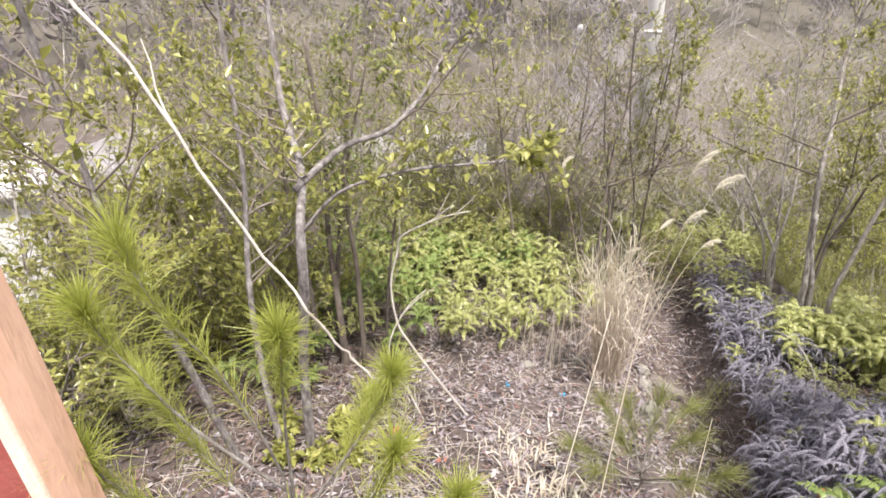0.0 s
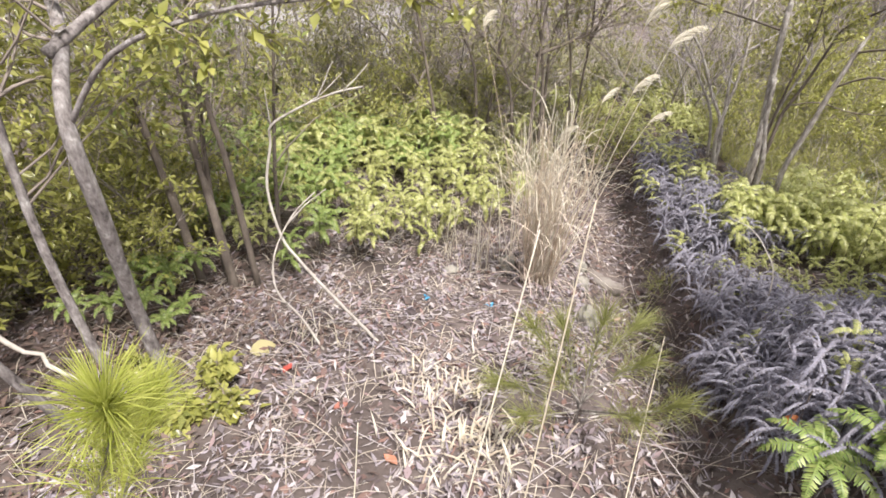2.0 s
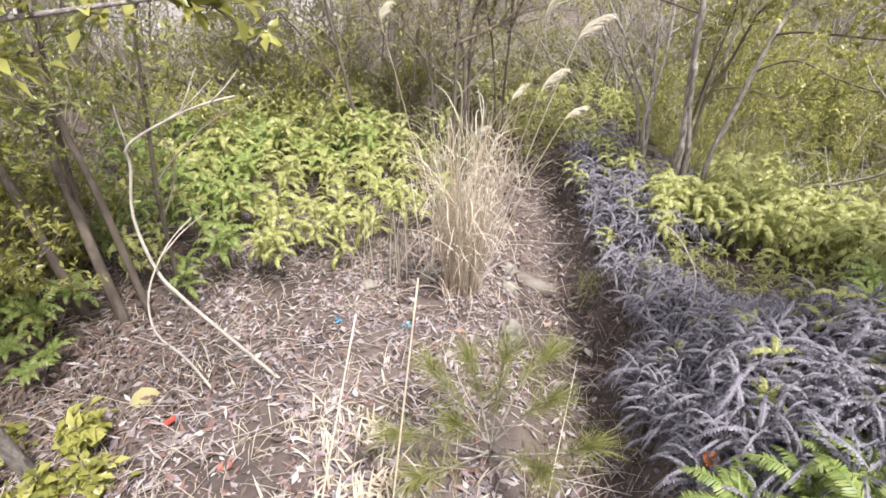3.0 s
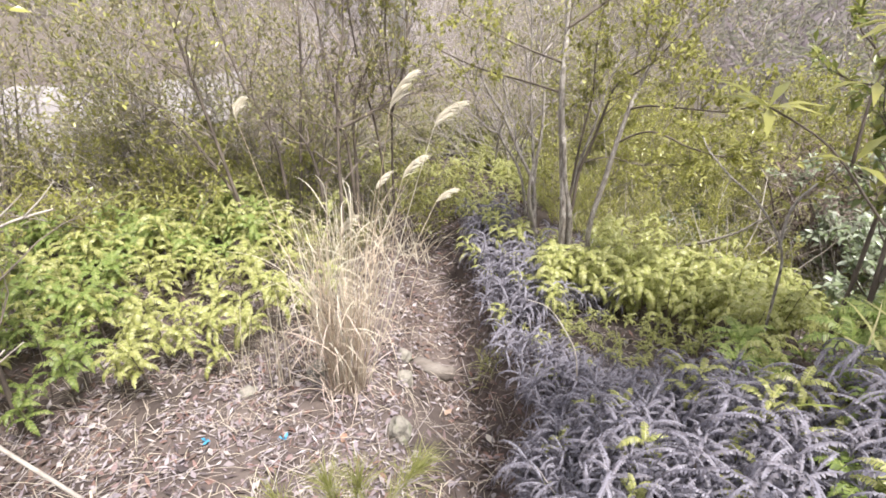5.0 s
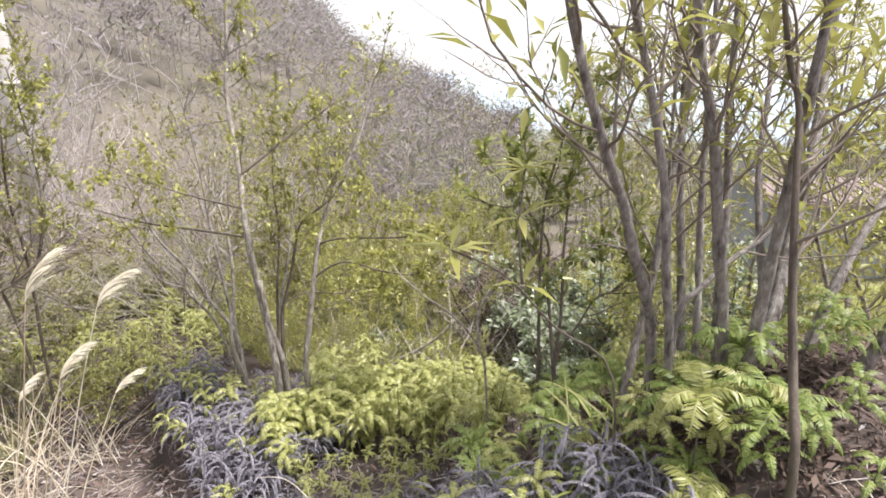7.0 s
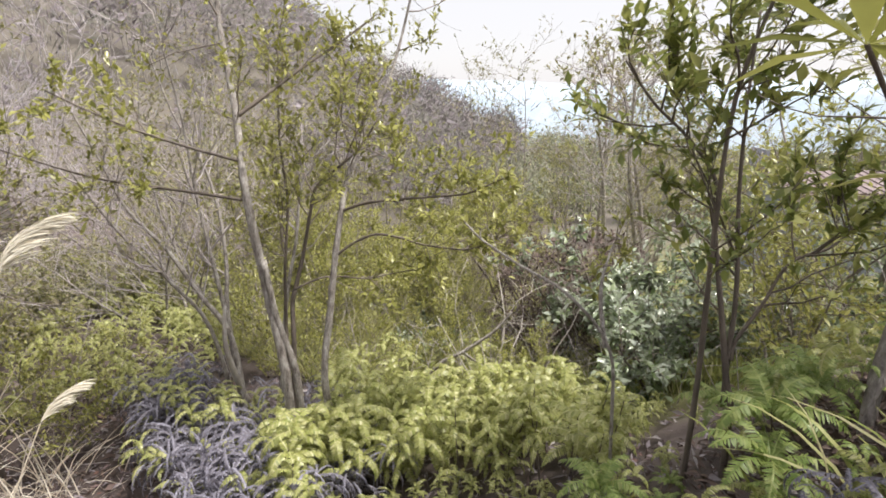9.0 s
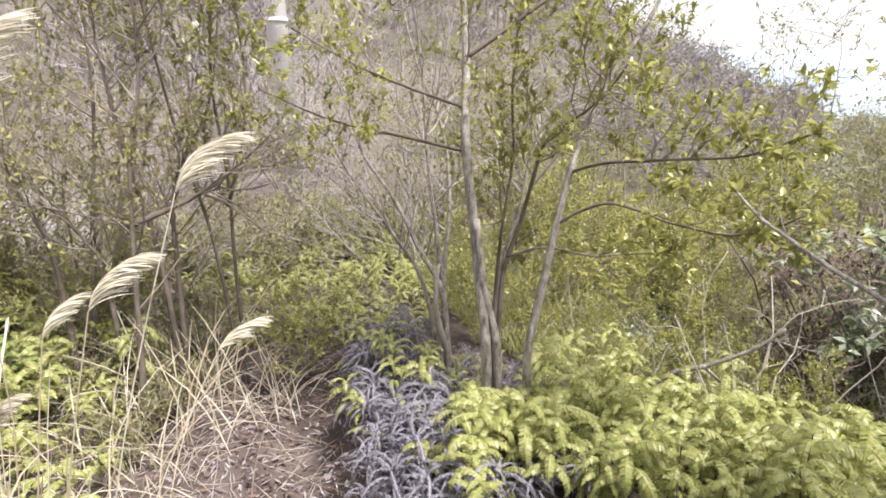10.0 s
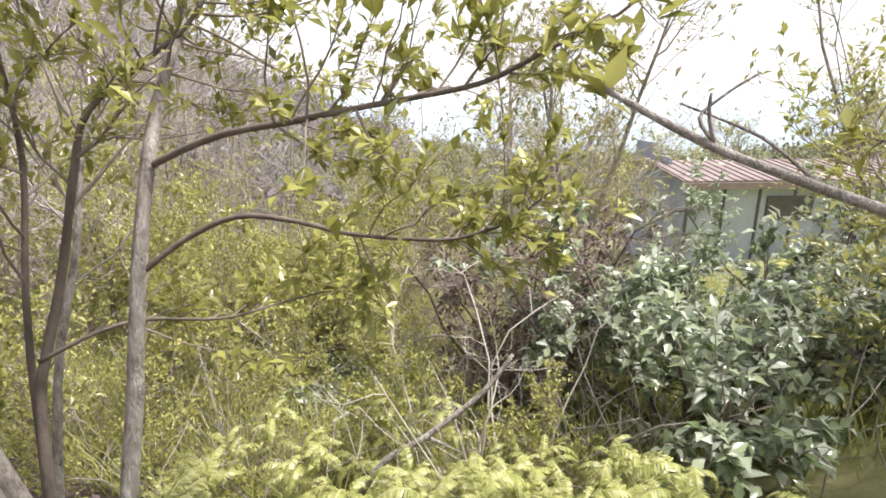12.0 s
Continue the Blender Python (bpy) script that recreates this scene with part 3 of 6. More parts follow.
t = Plant(8)
s, _ = t.add_stem([(2.30, 0.83, 0.20), (2.31, 0.84, 0.65), (2.38, 0.88, 0.85), (2.43, 0.92, 1.05), (2.5, 0.96, 1.28), (2.57, 0.99, 1.46), (2.58, 1.04, 1.61), (2.57, 1.1, 1.9)], 0.012, 0.006, 6)
t.branch_out(s, 0.45, 10, 0.5, 0.005, 0.8, 0.08, subs=2)
t.leaf_out(3, 0.10, 0.022, 0.8, droop=0.2)
t.make("sapling", (2.30, 0.83, 0.25), "thin dark-stemmed sapling with narrow green leaves", "tree", BARK_DARK, TWIG, OLIVE, "young trees")

# ---- thin shoot with whorls of long narrow leaves ----
t = Plant(19)
s, _ = t.add_stem([(2.36, 1.26, 0.2), (2.33, 1.28, 0.74), (2.20, 1.40, 0.91), (2.08, 1.49, 1.07), (1.93, 1.54, 1.16)], 0.0042, 0.0022, 5)
for tip, n in (((1.93, 1.54, 1.16), 11), ((2.12, 1.46, 1.04), 4), ((2.23, 1.53, 1.31), 12), ((2.16, 1.50, 1.20), 5)):
    for k in range(n):
        a = 2 * math.pi * k / n + t.rnd.uniform(-0.3, 0.3)
        t.leaves.leaf(tip, (math.cos(a), math.sin(a), t.rnd.uniform(-0.1, 0.7)), Vector((0, 0, 1)), t.rnd.uniform(0.09, 0.15), 0.022, 0.2, 0.25)
t.add_stem([(2.12, 1.46, 1.04), (2.16, 1.50, 1.18), (2.23, 1.53, 1.31)], 0.004, 0.002, 5)
t.make("sapling", (2.36, 1.26, 0.3), "thin shoot with whorls of long narrow leaves", "tree", BARK_DARK, TWIG, OLIVE, "young trees")

# ---- dark sapling on the bank ----
t = Plant(9)
for ctrl, r in (([(2.84, 1.77, -0.1), (2.845, 1.77, 0.35), (2.83, 1.78, 0.75), (2.84, 1.78, 1.1), (2.86, 1.72, 1.38), (2.88, 1.68, 1.6)], 0.013),
                ([(2.84, 1.67, 0.0), (2.84, 1.68, 0.3), (2.85, 1.7, 0.36), (2.88, 1.74, 0.53), (2.93, 1.8, 0.77), (2.96, 1.82, 0.89), (2.94, 1.9, 1.0), (2.91, 1.99, 1.09), (2.89, 2.07, 1.2)], 0.014),
                ([(2.86, 1.70, 0.3), (2.87, 1.71, 0.42), (2.92, 1.72, 0.59), (2.99, 1.76, 0.84), (3.04, 1.78, 1.03), (3.08, 1.79, 1.15), (3.14, 1.8, 1.33)], 0.012),
                ([(2.87, 1.7, 0.42), (2.89, 1.7, 0.47), (2.96, 1.66, 0.56), (3.03, 1.62, 0.67), (3.11, 1.54, 0.71), (3.15, 1.5, 0.76)], 0.009)):
    s, _ = t.add_stem(ctrl, r * 0.72, 0.003, 7)
    t.branch_out(s, 0.35, 11, 0.40, 0.004, 0.8, 0.1, subs=4, finer=1)
t.leaf_out(3.8, 0.046, 0.021, 0.95, zmin=0.66)
t.make("sapling", (2.84, 1.67, 0.1), "dark-stemmed sapling with small glossy leaves", "tree", BARK_DARK, BARK_DARK, MIDLEAF, "young trees")

# ---- low tree whose bare limb reaches over the ferns ----
t = Plant(10)
s, _ = t.add_stem([(2.78, 1.96, -0.15), (2.76, 1.97, 0.2), (2.74, 1.99, 0.42), (2.69, 2.10, 0.57), (2.665, 2.24, 0.635), (2.675, 2.33, 0.665), (2.685, 2.40, 0.690), (2.71, 2.48, 0.73)], 0.0060, 0.0026, 8)
s_b, _ = t.add_stem([(2.735, 2.0, 0.42), (2.80, 2.05, 0.55), (2.92, 2.08, 0.62), (3.05, 2.10, 0.66)], 0.008, 0.003, 5)
t.add_stem([(2.682, 2.39, 0.686), (2.70, 2.405, 0.705), (2.715, 2.39, 0.722), (2.73, 2.37, 0.736)], 0.0017, 0.0009, 5)
t.add_stem([(2.684, 2.395, 0.69), (2.686, 2.40, 0.71), (2.688, 2.40, 0.722)], 0.0018, 0.001, 5)
t.add_stem([(2.675, 2.33, 0.665), (2.70, 2.36, 0.69), (2.72, 2.38, 0.70), (2.75, 2.42, 0.715)], 0.0017, 0.0009, 5)
t.tips += [(Vector((2.71, 2.48, 0.73)), Vector((0.1, 0.4, 0.5)))] * 3
t.branch_out(s_b, 0.3, 8, 0.2, 0.003, 0.8, 0.1, subs=2)
t.leaf_out(4, 0.034, 0.014, 0.9, back=0.03)
t.make("sapling", (2.77, 1.97, -0.1), "leaning sapling with a bare grey limb over the ferns", "tree", BARK, TWIG, OLIVE, "young trees")

# ---- trees at the near side of the clearing ----
t = Plant(12)
for ctrl, r0, r1 in (([(-0.60, 1.88, -0.4), (-0.57, 1.83, 0.2), (-0.49, 1.73, 0.65), (-0.47, 1.72, 0.95), (-0.50, 1.90, 1.14), (-0.61, 2.08, 1.38), (-0.66, 2.2, 1.78), (-0.7, 2.3, 2.4)], 0.027, 0.011),
                     ([(-0.50, 1.80, 1.08), (-0.35, 2.05, 1.20), (-0.14, 2.17, 1.27), (0.05, 2.41, 1.52), (0.1, 2.5, 1.9)], 0.016, 0.006),
                     ([(-0.70, 1.80, -0.4), (-0.75, 1.80, 0.1), (-0.78, 1.86, 0.6), (-0.76, 1.95, 1.2), (-0.8, 2.0, 2.0)], 0.018, 0.009),
                     ([(-0.47, 1.72, 0.92), (-0.30, 1.70, 1.10), (-0.05, 1.68, 1.19), (0.20, 1.68, 1.22), (0.46, 1.68, 1.24)], 0.008, 0.003),
                     ([(-0.9, 1.75, -0.4), (-1.0, 1.65, 0.3), (-1.1, 1.5, 1.1), (-1.14, 1.42, 1.96)], 0.020, 0.010)):
    s, _ = t.add_stem(ctrl, r0, r1, 8)
    if r0 < 0.01:
        t.branch_out(s, 0.3, 16, 0.22, 0.0028, 0.8, 0.0, subs=4)
    else:
        t.branch_out(s, 0.5, 14, 0.7, 0.006, 0.8, 0.08, subs=5, finer=1)
t.leaf_out(3.4, 0.046, 0.022, 0.85, zmin=0.75)
t.make("tree", (-0.62, 1.8, -0.35), "grey forked tree with light green leaves", "tree", BARK_STEM, TWIG, OLIVE, "young trees")
# hanging dead limb caught in that tree
rnd = random.Random(44)
db = Builder()
dl = curve_through([(-1.12, 1.42, 1.95), (-0.85, 1.15, 1.85), (-0.56, 0.98, 1.62), (-0.33, 0.92, 1.25), (-0.17, 0.89, 1.02), (-0.09, 0.88, 0.925), (-0.03, 0.87, 0.865)], 5)
db.tube([p + Vector((rnd.gauss(0, 0.004), rnd.gauss(0, 0.004), rnd.gauss(0, 0.004))) for p in dl], [r * rnd.uniform(0.88, 1.12) for r in taper(len(dl), 0.0052, 0.0026)], 7)
db.tube(bent(random.Random(4), dl[12], (-0.3, 0.2, 0.4), 0.25, 4, 0.15), taper(5, 0.004, 0.0015), 4)
single("dead_limb", db, DEADWOOD, (-1.12, 1.42, 1.95), "bleached bare dead limb hanging from a tree", "dead wood")

t = Plant(13)
for ctrl, r0, r1 in (([(-0.66, 2.90, -0.6), (-0.69, 2.98, -0.19), (-0.74, 3.10, 0.1), (-0.78, 3.2, 0.35), (-0.81, 3.4, 0.8), (-0.9, 3.5, 1.6)], 0.03, 0.012),
                     ([(-0.52, 2.90, -0.6), (-0.54, 2.95, 0.2), (-0.58, 3.0, 0.5), (-0.60, 3.1, 0.9), (-0.5, 3.2, 1.6)], 0.020, 0.008),
                     ([(-0.85, 2.95, -0.6), (-0.9, 3.0, 0.2), (-1.0, 3.1, 0.7), (-1.1, 3.2, 1.4)], 0.028, 0.01),
                     ([(-0.75, 3.05, -0.6), (-0.7, 3.1, 0.2), (-0.62, 3.2, 0.8), (-0.45, 3.3, 1.5)], 0.018, 0.006),
                     ([(-0.4, 3.05, -0.6), (-0.36, 3.1, 0.0), (-0.30, 3.2, 0.5), (-0.2, 3.3, 1.2)], 0.014, 0.005)):
    s, _ = t.add_stem(ctrl, r0, r1, 7)
    t.branch_out(s, 0.3, 15, 0.6, 0.005, 0.8, 0.08, subs=5, finer=1)
t.leaf_out(3.4, 0.042, 0.02, 0.85)
t.make("tree", (-0.66, 2.95, -0.5), "bushy dark-stemmed tree with light green leaves", "tree", BARK_DARK, TWIG, MIDLEAF, "young trees")

# trees behind the clearing, with leaning stems
BACK = [
    ("tree", 21, [[(0.72, 4.75, -0.8), (0.62, 4.95, -0.3), (0.4, 5.25, 0.06), (0.07, 5.55, 0.38), (-0.3, 5.8, 0.5)], [(0.72, 4.75, -0.8), (0.6, 4.9, 0.0), (0.5, 5.0, 0.66), (0.42, 5.1, 1.2), (0.3, 5.2, 1.9)]], OLIVE, 0.045, 0.75),
    ("tree", 22, [[(1.0, 4.78, -0.8), (1.0, 5.0, 0.05), (0.82, 5.3, 0.5), (0.7, 5.5, 1.1)], [(1.05, 4.8, -0.8), (1.2, 5.0, 0.2), (1.3, 5.2, 0.8), (1.35, 5.3, 1.5)]], OLIVE, 0.036, 0.6),
    ("tree", 23, [[(1.52, 4.55, -0.8), (1.56, 4.7, -0.1), (1.62, 4.85, 0.4), (1.85, 4.95, 0.8), (1.98, 5.1, 1.3)], [(1.5, 4.55, -0.8), (1.5, 4.6, 0.1), (1.42, 4.75, 0.7), (1.4, 4.85, 1.4)]], DULL, 0.034, 0.8),
    ("tree", 26, [[(1.82, 4.62, -0.8), (1.84, 4.66, -0.1), (1.87, 4.68, 0.45), (1.86, 4.72, 0.9), (1.92, 4.76, 1.4), (1.94, 4.8, 1.9)], [(1.80, 4.64, -0.8), (1.76, 4.72, 0.1), (1.68, 4.8, 0.6), (1.62, 4.84, 1.2), (1.6, 4.86, 1.7)], [(1.85, 4.67, 0.3), (1.98, 4.66, 0.7), (2.02, 4.7, 1.1), (1.99, 4.74, 1.6)]], OLIVE, 0.04, 0.95),
    ("tree", 24, [[(1.30, 4.20, -0.8), (1.36, 4.30, -0.3), (1.40, 4.42, 0.12), (1.46, 4.56, 0.6), (1.56, 4.66, 1.0), (1.6, 4.8, 1.7)], [(1.26, 4.35, -0.8), (1.26, 4.6, -0.1), (1.18, 4.78, 0.2), (1.0, 4.9, 0.4)], [(1.4, 4.5, 0.3), (1.75, 4.55, 0.42), (2.05, 4.6, 0.62)]], DULL, 0.034, 0.9),
]
for name, seed, stems, mat, size, share in BACK:
    t = Plant(seed)
    for ctrl in stems:
        s, _ = t.add_stem(ctrl, 0.017 if seed < 25 else 0.011, 0.004, 7)
        t.branch_out(s, 0.3, 19, 0.7 if seed < 25 else 0.42, 0.006 if seed < 25 else 0.004, 0.8, 0.09, subs=5, finer=1)
    t.leaf_out(3.2, size, size * 0.45, share)
    x, y, _z = stems[0][0]
    t.make(name, (x, y, -0.75), "leaning dark-stemmed tree behind the fern clearing", "tree", BARK_DARK, TWIG, mat, "young trees")


# ---- thickets farther off: a few bushes, repeated ----
def bush_kind(seed, height, stems, leaf_mat, leaf_size, share, twig_mat, label, spread=0.35, per=2.2):
    t = Plant(seed)
    t.light = t.leaves.plain = True
    for _ in range(stems):
        a = t.rnd.uniform(0, 2 * math.pi)
        d = Vector((math.cos(a) * spread, math.sin(a) * spread, 1))
        p = Vector((t.rnd.gauss(0, 0.08), t.rnd.gauss(0, 0.08), -0.15))
        pts = bent(t.rnd, p, d, height * t.rnd.uniform(0.7, 1.1), 7, 0.12, 0.05)
        t.one_stem(pts, taper(8, 0.007 * height, 0.002), 6)
        t.branch_out(pts, 0.12, 16, 0.36 * height, 0.0036, 0.75, 0.1, subs=5, finer=1)
    t.leaf_out(per * 1.25, leaf_size, leaf_size * 0.42, share)
    return t.make("bush", (0, 0, 0), label, "bush", BARK, twig_mat, leaf_mat, "twiggy bushes")


KINDS = [
    bush_kind(31, 1.9, 5, DULL, 0.04, 0.9, TWIG_PALE, "twiggy bush with small dull olive leaves"),
    bush_kind(32, 2.2, 4, OLIVE, 0.045, 0.8, TWIG, "leafy olive-green bush in the thicket"),
    bush_kind(33, 1.8, 6, DULL, 0.03, 0.35, TWIG_PALE, "bare greyish twiggy bush", 0.45),
    bush_kind(34, 2.5, 4, DULL, 0.04, 0.7, TWIG, "tall twiggy bush with dull leaves", 0.28),
    bush_kind(35, 1.3, 7, OLIVE, 0.04, 0.9, TWIG, "low bush with light green leaves", 0.5),
    bush_kind(36, 1.8, 6, OLIVE, 0.055, 1.0, TWIG, "leafy bush with broad light green leaves", 0.45, 3.0),
    bush_kind(37, 0.8, 9, DULL, 0.035, 0.8, TWIG_PALE, "low tangled undergrowth bush", 0.7),
    bush_kind(38, 2.6, 6, DULL, 0.03, 0.06, LAVENDER, "pale lavender-grey bare bush", 0.4),
]
SPOTS = [
    # kind, x, y, turn, size
    (0, -0.2, 5.9, 10, 1.0), (3, 0.6, 6.4, 70, 1.0), (2, 1.4, 6.2, 130, 1.0), (0, 2.0, 5.9, 200, 0.9), (2, 3.3, 5.6, 290, 1.0),
    (3, 3.9, 6.2, 330, 1.0), (3, -1.1, 5.0, 300, 1.0), (1, -1.5, 3.9, 20, 1.0),
    (0, -2.4, 3.6, 190, 1.1), (1, -2.1, 2.3, 100, 1.0), (4, -2.0, 1.7, 30, 1.0), (3, -2.0, 5.2, 250, 1.1), (0, -0.9, 7.4, 40, 1.2),
    (2, 0.4, 8.2, 90, 1.3), (0, 4.6, 7.8, 210, 1.2), (3, 6.3, 7.4, 280, 1.2), (2, 4.2, 9.8, 15, 1.5),
    (0, 6.6, 9.6, 75, 1.5), (3, 8.6, 8.4, 135, 1.5), (2, 0.0, 10.5, 195, 1.6), (3, 2.2, 12.4, 255, 1.8), (0, -2.8, 7.6, 315, 1.5), (1, -4.2, 2.8, 45, 1.3),
    (3, 10.4, 6.6, 165, 1.6), (0, 11.5, 4.8, 285, 1.5), (4, 1.05, 5.6, 345, 0.9), (4, 0.0, 5.0, 25, 0.8),
    (4, 2.2, 5.0, 85, 0.7), (4, 3.5, 4.7, 145, 0.8), 
    (1, 4.3, 0.6, 235, 1.0), (1, 5.2, 1.2, 295, 1.1), (3, 6.2, -0.4, 355, 1.2), (1, 7.6, 0.6, 35, 1.2), (4, 4.0, 1.5, 95, 0.9),
]
SPOTS += [(5, -1.9, 2.9, 90, 1.1), (5, -1.25, 3.4, 200, 0.9), (7, 3.6, 8.2, 0, 0.9), (7, 2.3, 8.4, 80, 0.9), (7, 1.4, 8.8, 30, 1.0), (7, 3.2, 9.9, 0, 1.2), (7, 2.2, 10.6, 80, 1.3), (7, 3.9, 11.6, 160, 1.4), (7, 4.6, 13.0, 240, 1.5)]
SPOTS += [(6, 2.6, 7.0, 0, 1.1), (6, 2.95, 7.7, 80, 1.1), (6, 2.35, 6.4, 160, 1.0), (6, 2.0, 7.4, 240, 1.1), (6, 3.1, 6.9, 300, 1.0)]
SPOTS += [(6, 1.45, 4.55, 0, 0.62), (6, 1.2, 4.15, 120, 0.55), (6, 1.6, 5.0, 200, 0.75), (6, 1.0, 4.75, 60, 0.7)]
SPOTS += [(3, -2.2, 8.0, 20, 1.2), (0, -3.3, 8.3, 110, 1.2), (2, -1.3, 8.4, 230, 1.3), (3, -4.0, 7.7, 60, 1.1), (2, -3.0, 7.2, 10, 1.2), (1, -1.9, 7.2, 200, 1.0)]
SPOTS += [(4, 3.55, 3.7, 10, 0.42), (5, 3.9, 3.3, 80, 0.32), (4, 4.0, 4.2, 150, 0.5), (4, 4.4, 3.9, 220, 0.45), (5, 4.6, 4.6, 290, 0.4), (4, 3.4, 4.3, 340, 0.45), (4, 5.0, 3.7, 60, 0.5), (5, 5.4, 4.3, 130, 0.45), (4, 5.8, 3.2, 200, 0.55), (5, 3.75, 2.7, 25, 0.25)]
SPOTS += [(3, -1.6, 6.7, 40, 1.0), (0, -2.4, 6.4, 140, 1.0), (1, -0.6, 6.9, 250, 0.9), (3, -3.2, 6.3, 310, 1.0)]
fill = random.Random(15)
for _ in range(34):
    x, y = fill.uniform(-2.6, 4.2), fill.uniform(4.7, 7.6)
    if abs(x - trail_x(y)) > 0.75 and y > 4.2 + 0.25 * abs(x):
        SPOTS.append((fill.choice((6, 6, 4, 0, 2)), x, y, fill.uniform(0, 360), fill.uniform(0.7, 1.1)))
for _ in range(14):
    SPOTS.append((fill.choice((6, 4)), fill.uniform(-2.6, -1.25), fill.uniform(1.2, 4.6), fill.uniform(0, 360), fill.uniform(0.5, 0.9)))
for _ in range(40):
    x, y = fill.uniform(3.5, 8.5), fill.uniform(3.5, 7.6)
    if x - 3.0 < (y - 2.4) * 2.6:
        SPOTS.append((fill.choice((4, 4, 4, 5, 6, 1)), x, y, fill.uniform(0, 360), fill.uniform(0.45, 0.85)))
for i, (k, x, y, turn, size) in enumerate(SPOTS):
    if k in (0, 1, 2, 3, 7) and y < 8.7 and abs(math.degrees(math.atan2(x - 1.9, y - 2.1)) - 9.3) < 8.5:
        continue
    if x < 0.7 and 7.9 < y < 14.2:
        continue
    ob = KINDS[k]
    m = pose(x, y, ground_z(x, y) - 0.02, 0, 0, turn)
    c = copy_thing(ob, m)
    c.scale = (size, size, size)
for ob in KINDS:
    for o in (*ob.children, ob):
        bpy.data.objects.remove(o)


# ---- ferns ----
def frond_mesh(name, length, width, droop, curl, teeth, mat, seed, slack=0.0):
    """One comb-edged frond along +x, rising and then drooping."""
    rnd = random.Random(seed)
    b = Builder()
    pts, dirs = [], []
    p, ang = Vector((0, 0, 0)), radians(38)
    n = teeth
    sway = rnd.uniform(-0.6, 0.6) * slack
    yaw = 0.0
    for i in range(n + 1):
        pts.append(p.copy())
        d = Vector((math.cos(ang) * math.cos(yaw), math.cos(ang) * math.sin(yaw), math.sin(ang)))
        dirs.append(d)
        p = p + d * (length / n)
        ang -= (droop + curl * i / n) / n
        yaw += sway * 2 / n
    b.strip(pts, [0.0035] * (n + 1), (0, 1, 0))
    for i in range(1, n + 1):
        f = i / n
        w = width * (math.sin(math.pi * min(1, 0.18 + f * 0.82)) ** 0.7 + 0.06)
        d = dirs[i]
        up = Vector((-d.z, 0, d.x)).normalized()
        side = up.cross(d).normalized()
        seg = length / n
        for sgn in (-1, 1):
            a = pts[i] - d * seg * 0.42
            c = pts[i] + d * seg * 0.30
            tip = pts[i] + side * sgn * w + d * w * rnd.uniform(0.25, 0.5) - up * w * rnd.uniform(0.1, 0.45 + slack)
            j = len(b.v)
            mid = (a + c) * 0.5 + (tip - (a + c) * 0.5) * 0.6
            b.v += [a, c, mid + d * seg * 0.40, tip, mid - d * seg * 0.40]
            b.f.append((j, j + 1, j + 2, j + 3, j + 4))
    me = b.finish(name, (0, 0, 0), False)
    me.materials.append(mat)
    return me


def stalk_mesh(name, height, mat, r=0.003):
    b = Builder()
    b.tube([(0, 0, -0.06), (0.004, 0, height * 0.5), (0, 0, height)], [r, r * 0.9, r * 0.6], 4, False)
    me = b.finish(name)
    me.materials.append(mat)
    return me


def fern_kind(seed, height, count, fronds, label, group, mat_stalk, tilt=(-10, 30), scale=(0.75, 1.15), tiers=1):
    rnd = random.Random(seed)
    ob = thing("fern", (0, 0, 0), label, "fern", group)
    st = new("stalk", stalk_mesh("stalk", height, mat_stalk))
    st.parent = ob
    for i in range(count):
        fr = new("frond", rnd.choice(fronds))
        fr.parent = ob
        z = height * (1 - 0.5 * (i % tiers) / max(1, tiers))
        fr.matrix_basis = pose(0, 0, z * rnd.uniform(0.9, 1), 0, -rnd.uniform(*tilt), 360 * i / count + rnd.uniform(-22, 22)) @ Matrix.Diagonal((*[rnd.uniform(*scale)] * 3, 1))
    return ob


Y_FRONDS = [frond_mesh("frond", 0.15, 0.018, d, c, 21, FERN, s, 0.3) for s, d, c in ((1, 1.9, 0.8), (2, 2.4, 0.6), (3, 1.6, 1.4))]
G_FRONDS = [frond_mesh("frond", 0.17, 0.022, 1.8, 0.7, 26, FERN_DARK, s, 0.35) for s in (4, 5)]
B_FRONDS = [frond_mesh("frond", 0.18, 0.032, 2.2, 0.9, 24, FERN, s, 0.3) for s in (41, 42, 43)]
D_FRONDS = [frond_mesh("frond", 0.19, 0.0072, d, c, 24, FERN_DEAD, s, 0.8) for s, d, c in ((6, 2.2, 1.2), (7, 2.7, 0.9), (8, 1.9, 1.7), (9, 2.4, 1.4), (10, 2.0, 0.9))]
YELLOW = [fern_kind(s, h, n, Y_FRONDS, "yellow-green forking fern with drooping fronds", "yellow-green ferns", BARK_DARK, (-20, 38), (0.65, 1.2), tiers=3) for s, h, n in ((1, 0.30, 12), (2, 0.40, 13), (3, 0.20, 10), (11, 0.34, 11))]
BROAD = [fern_kind(s, h, n, B_FRONDS, "bright fern with broad drooping lobed fronds", "broad ferns", BARK_DARK, (-5, 45), (0.75, 1.15)) for s, h, n in ((44, 0.34, 10), (45, 0.24, 9))]
L_FRONDS = [frond_mesh("frond", 0.165, 0.021, 1.9, 0.7, 18, FERN_DARK, s, 0.25) for s in (14, 15)]
LUSH = [fern_kind(s, h, 11, L_FRONDS, "fresh green forking fern with drooping fronds", "green ferns", BARK_DARK, tiers=2) for s, h in ((16, 0.36), (17, 0.28), (18, 0.40))]
GREEN = [fern_kind(s, 0.20, 12, G_FRONDS, "fresh green arching fern on the bank", "green ferns", BARK_DARK, (0, 35)) for s in (4, 5)]
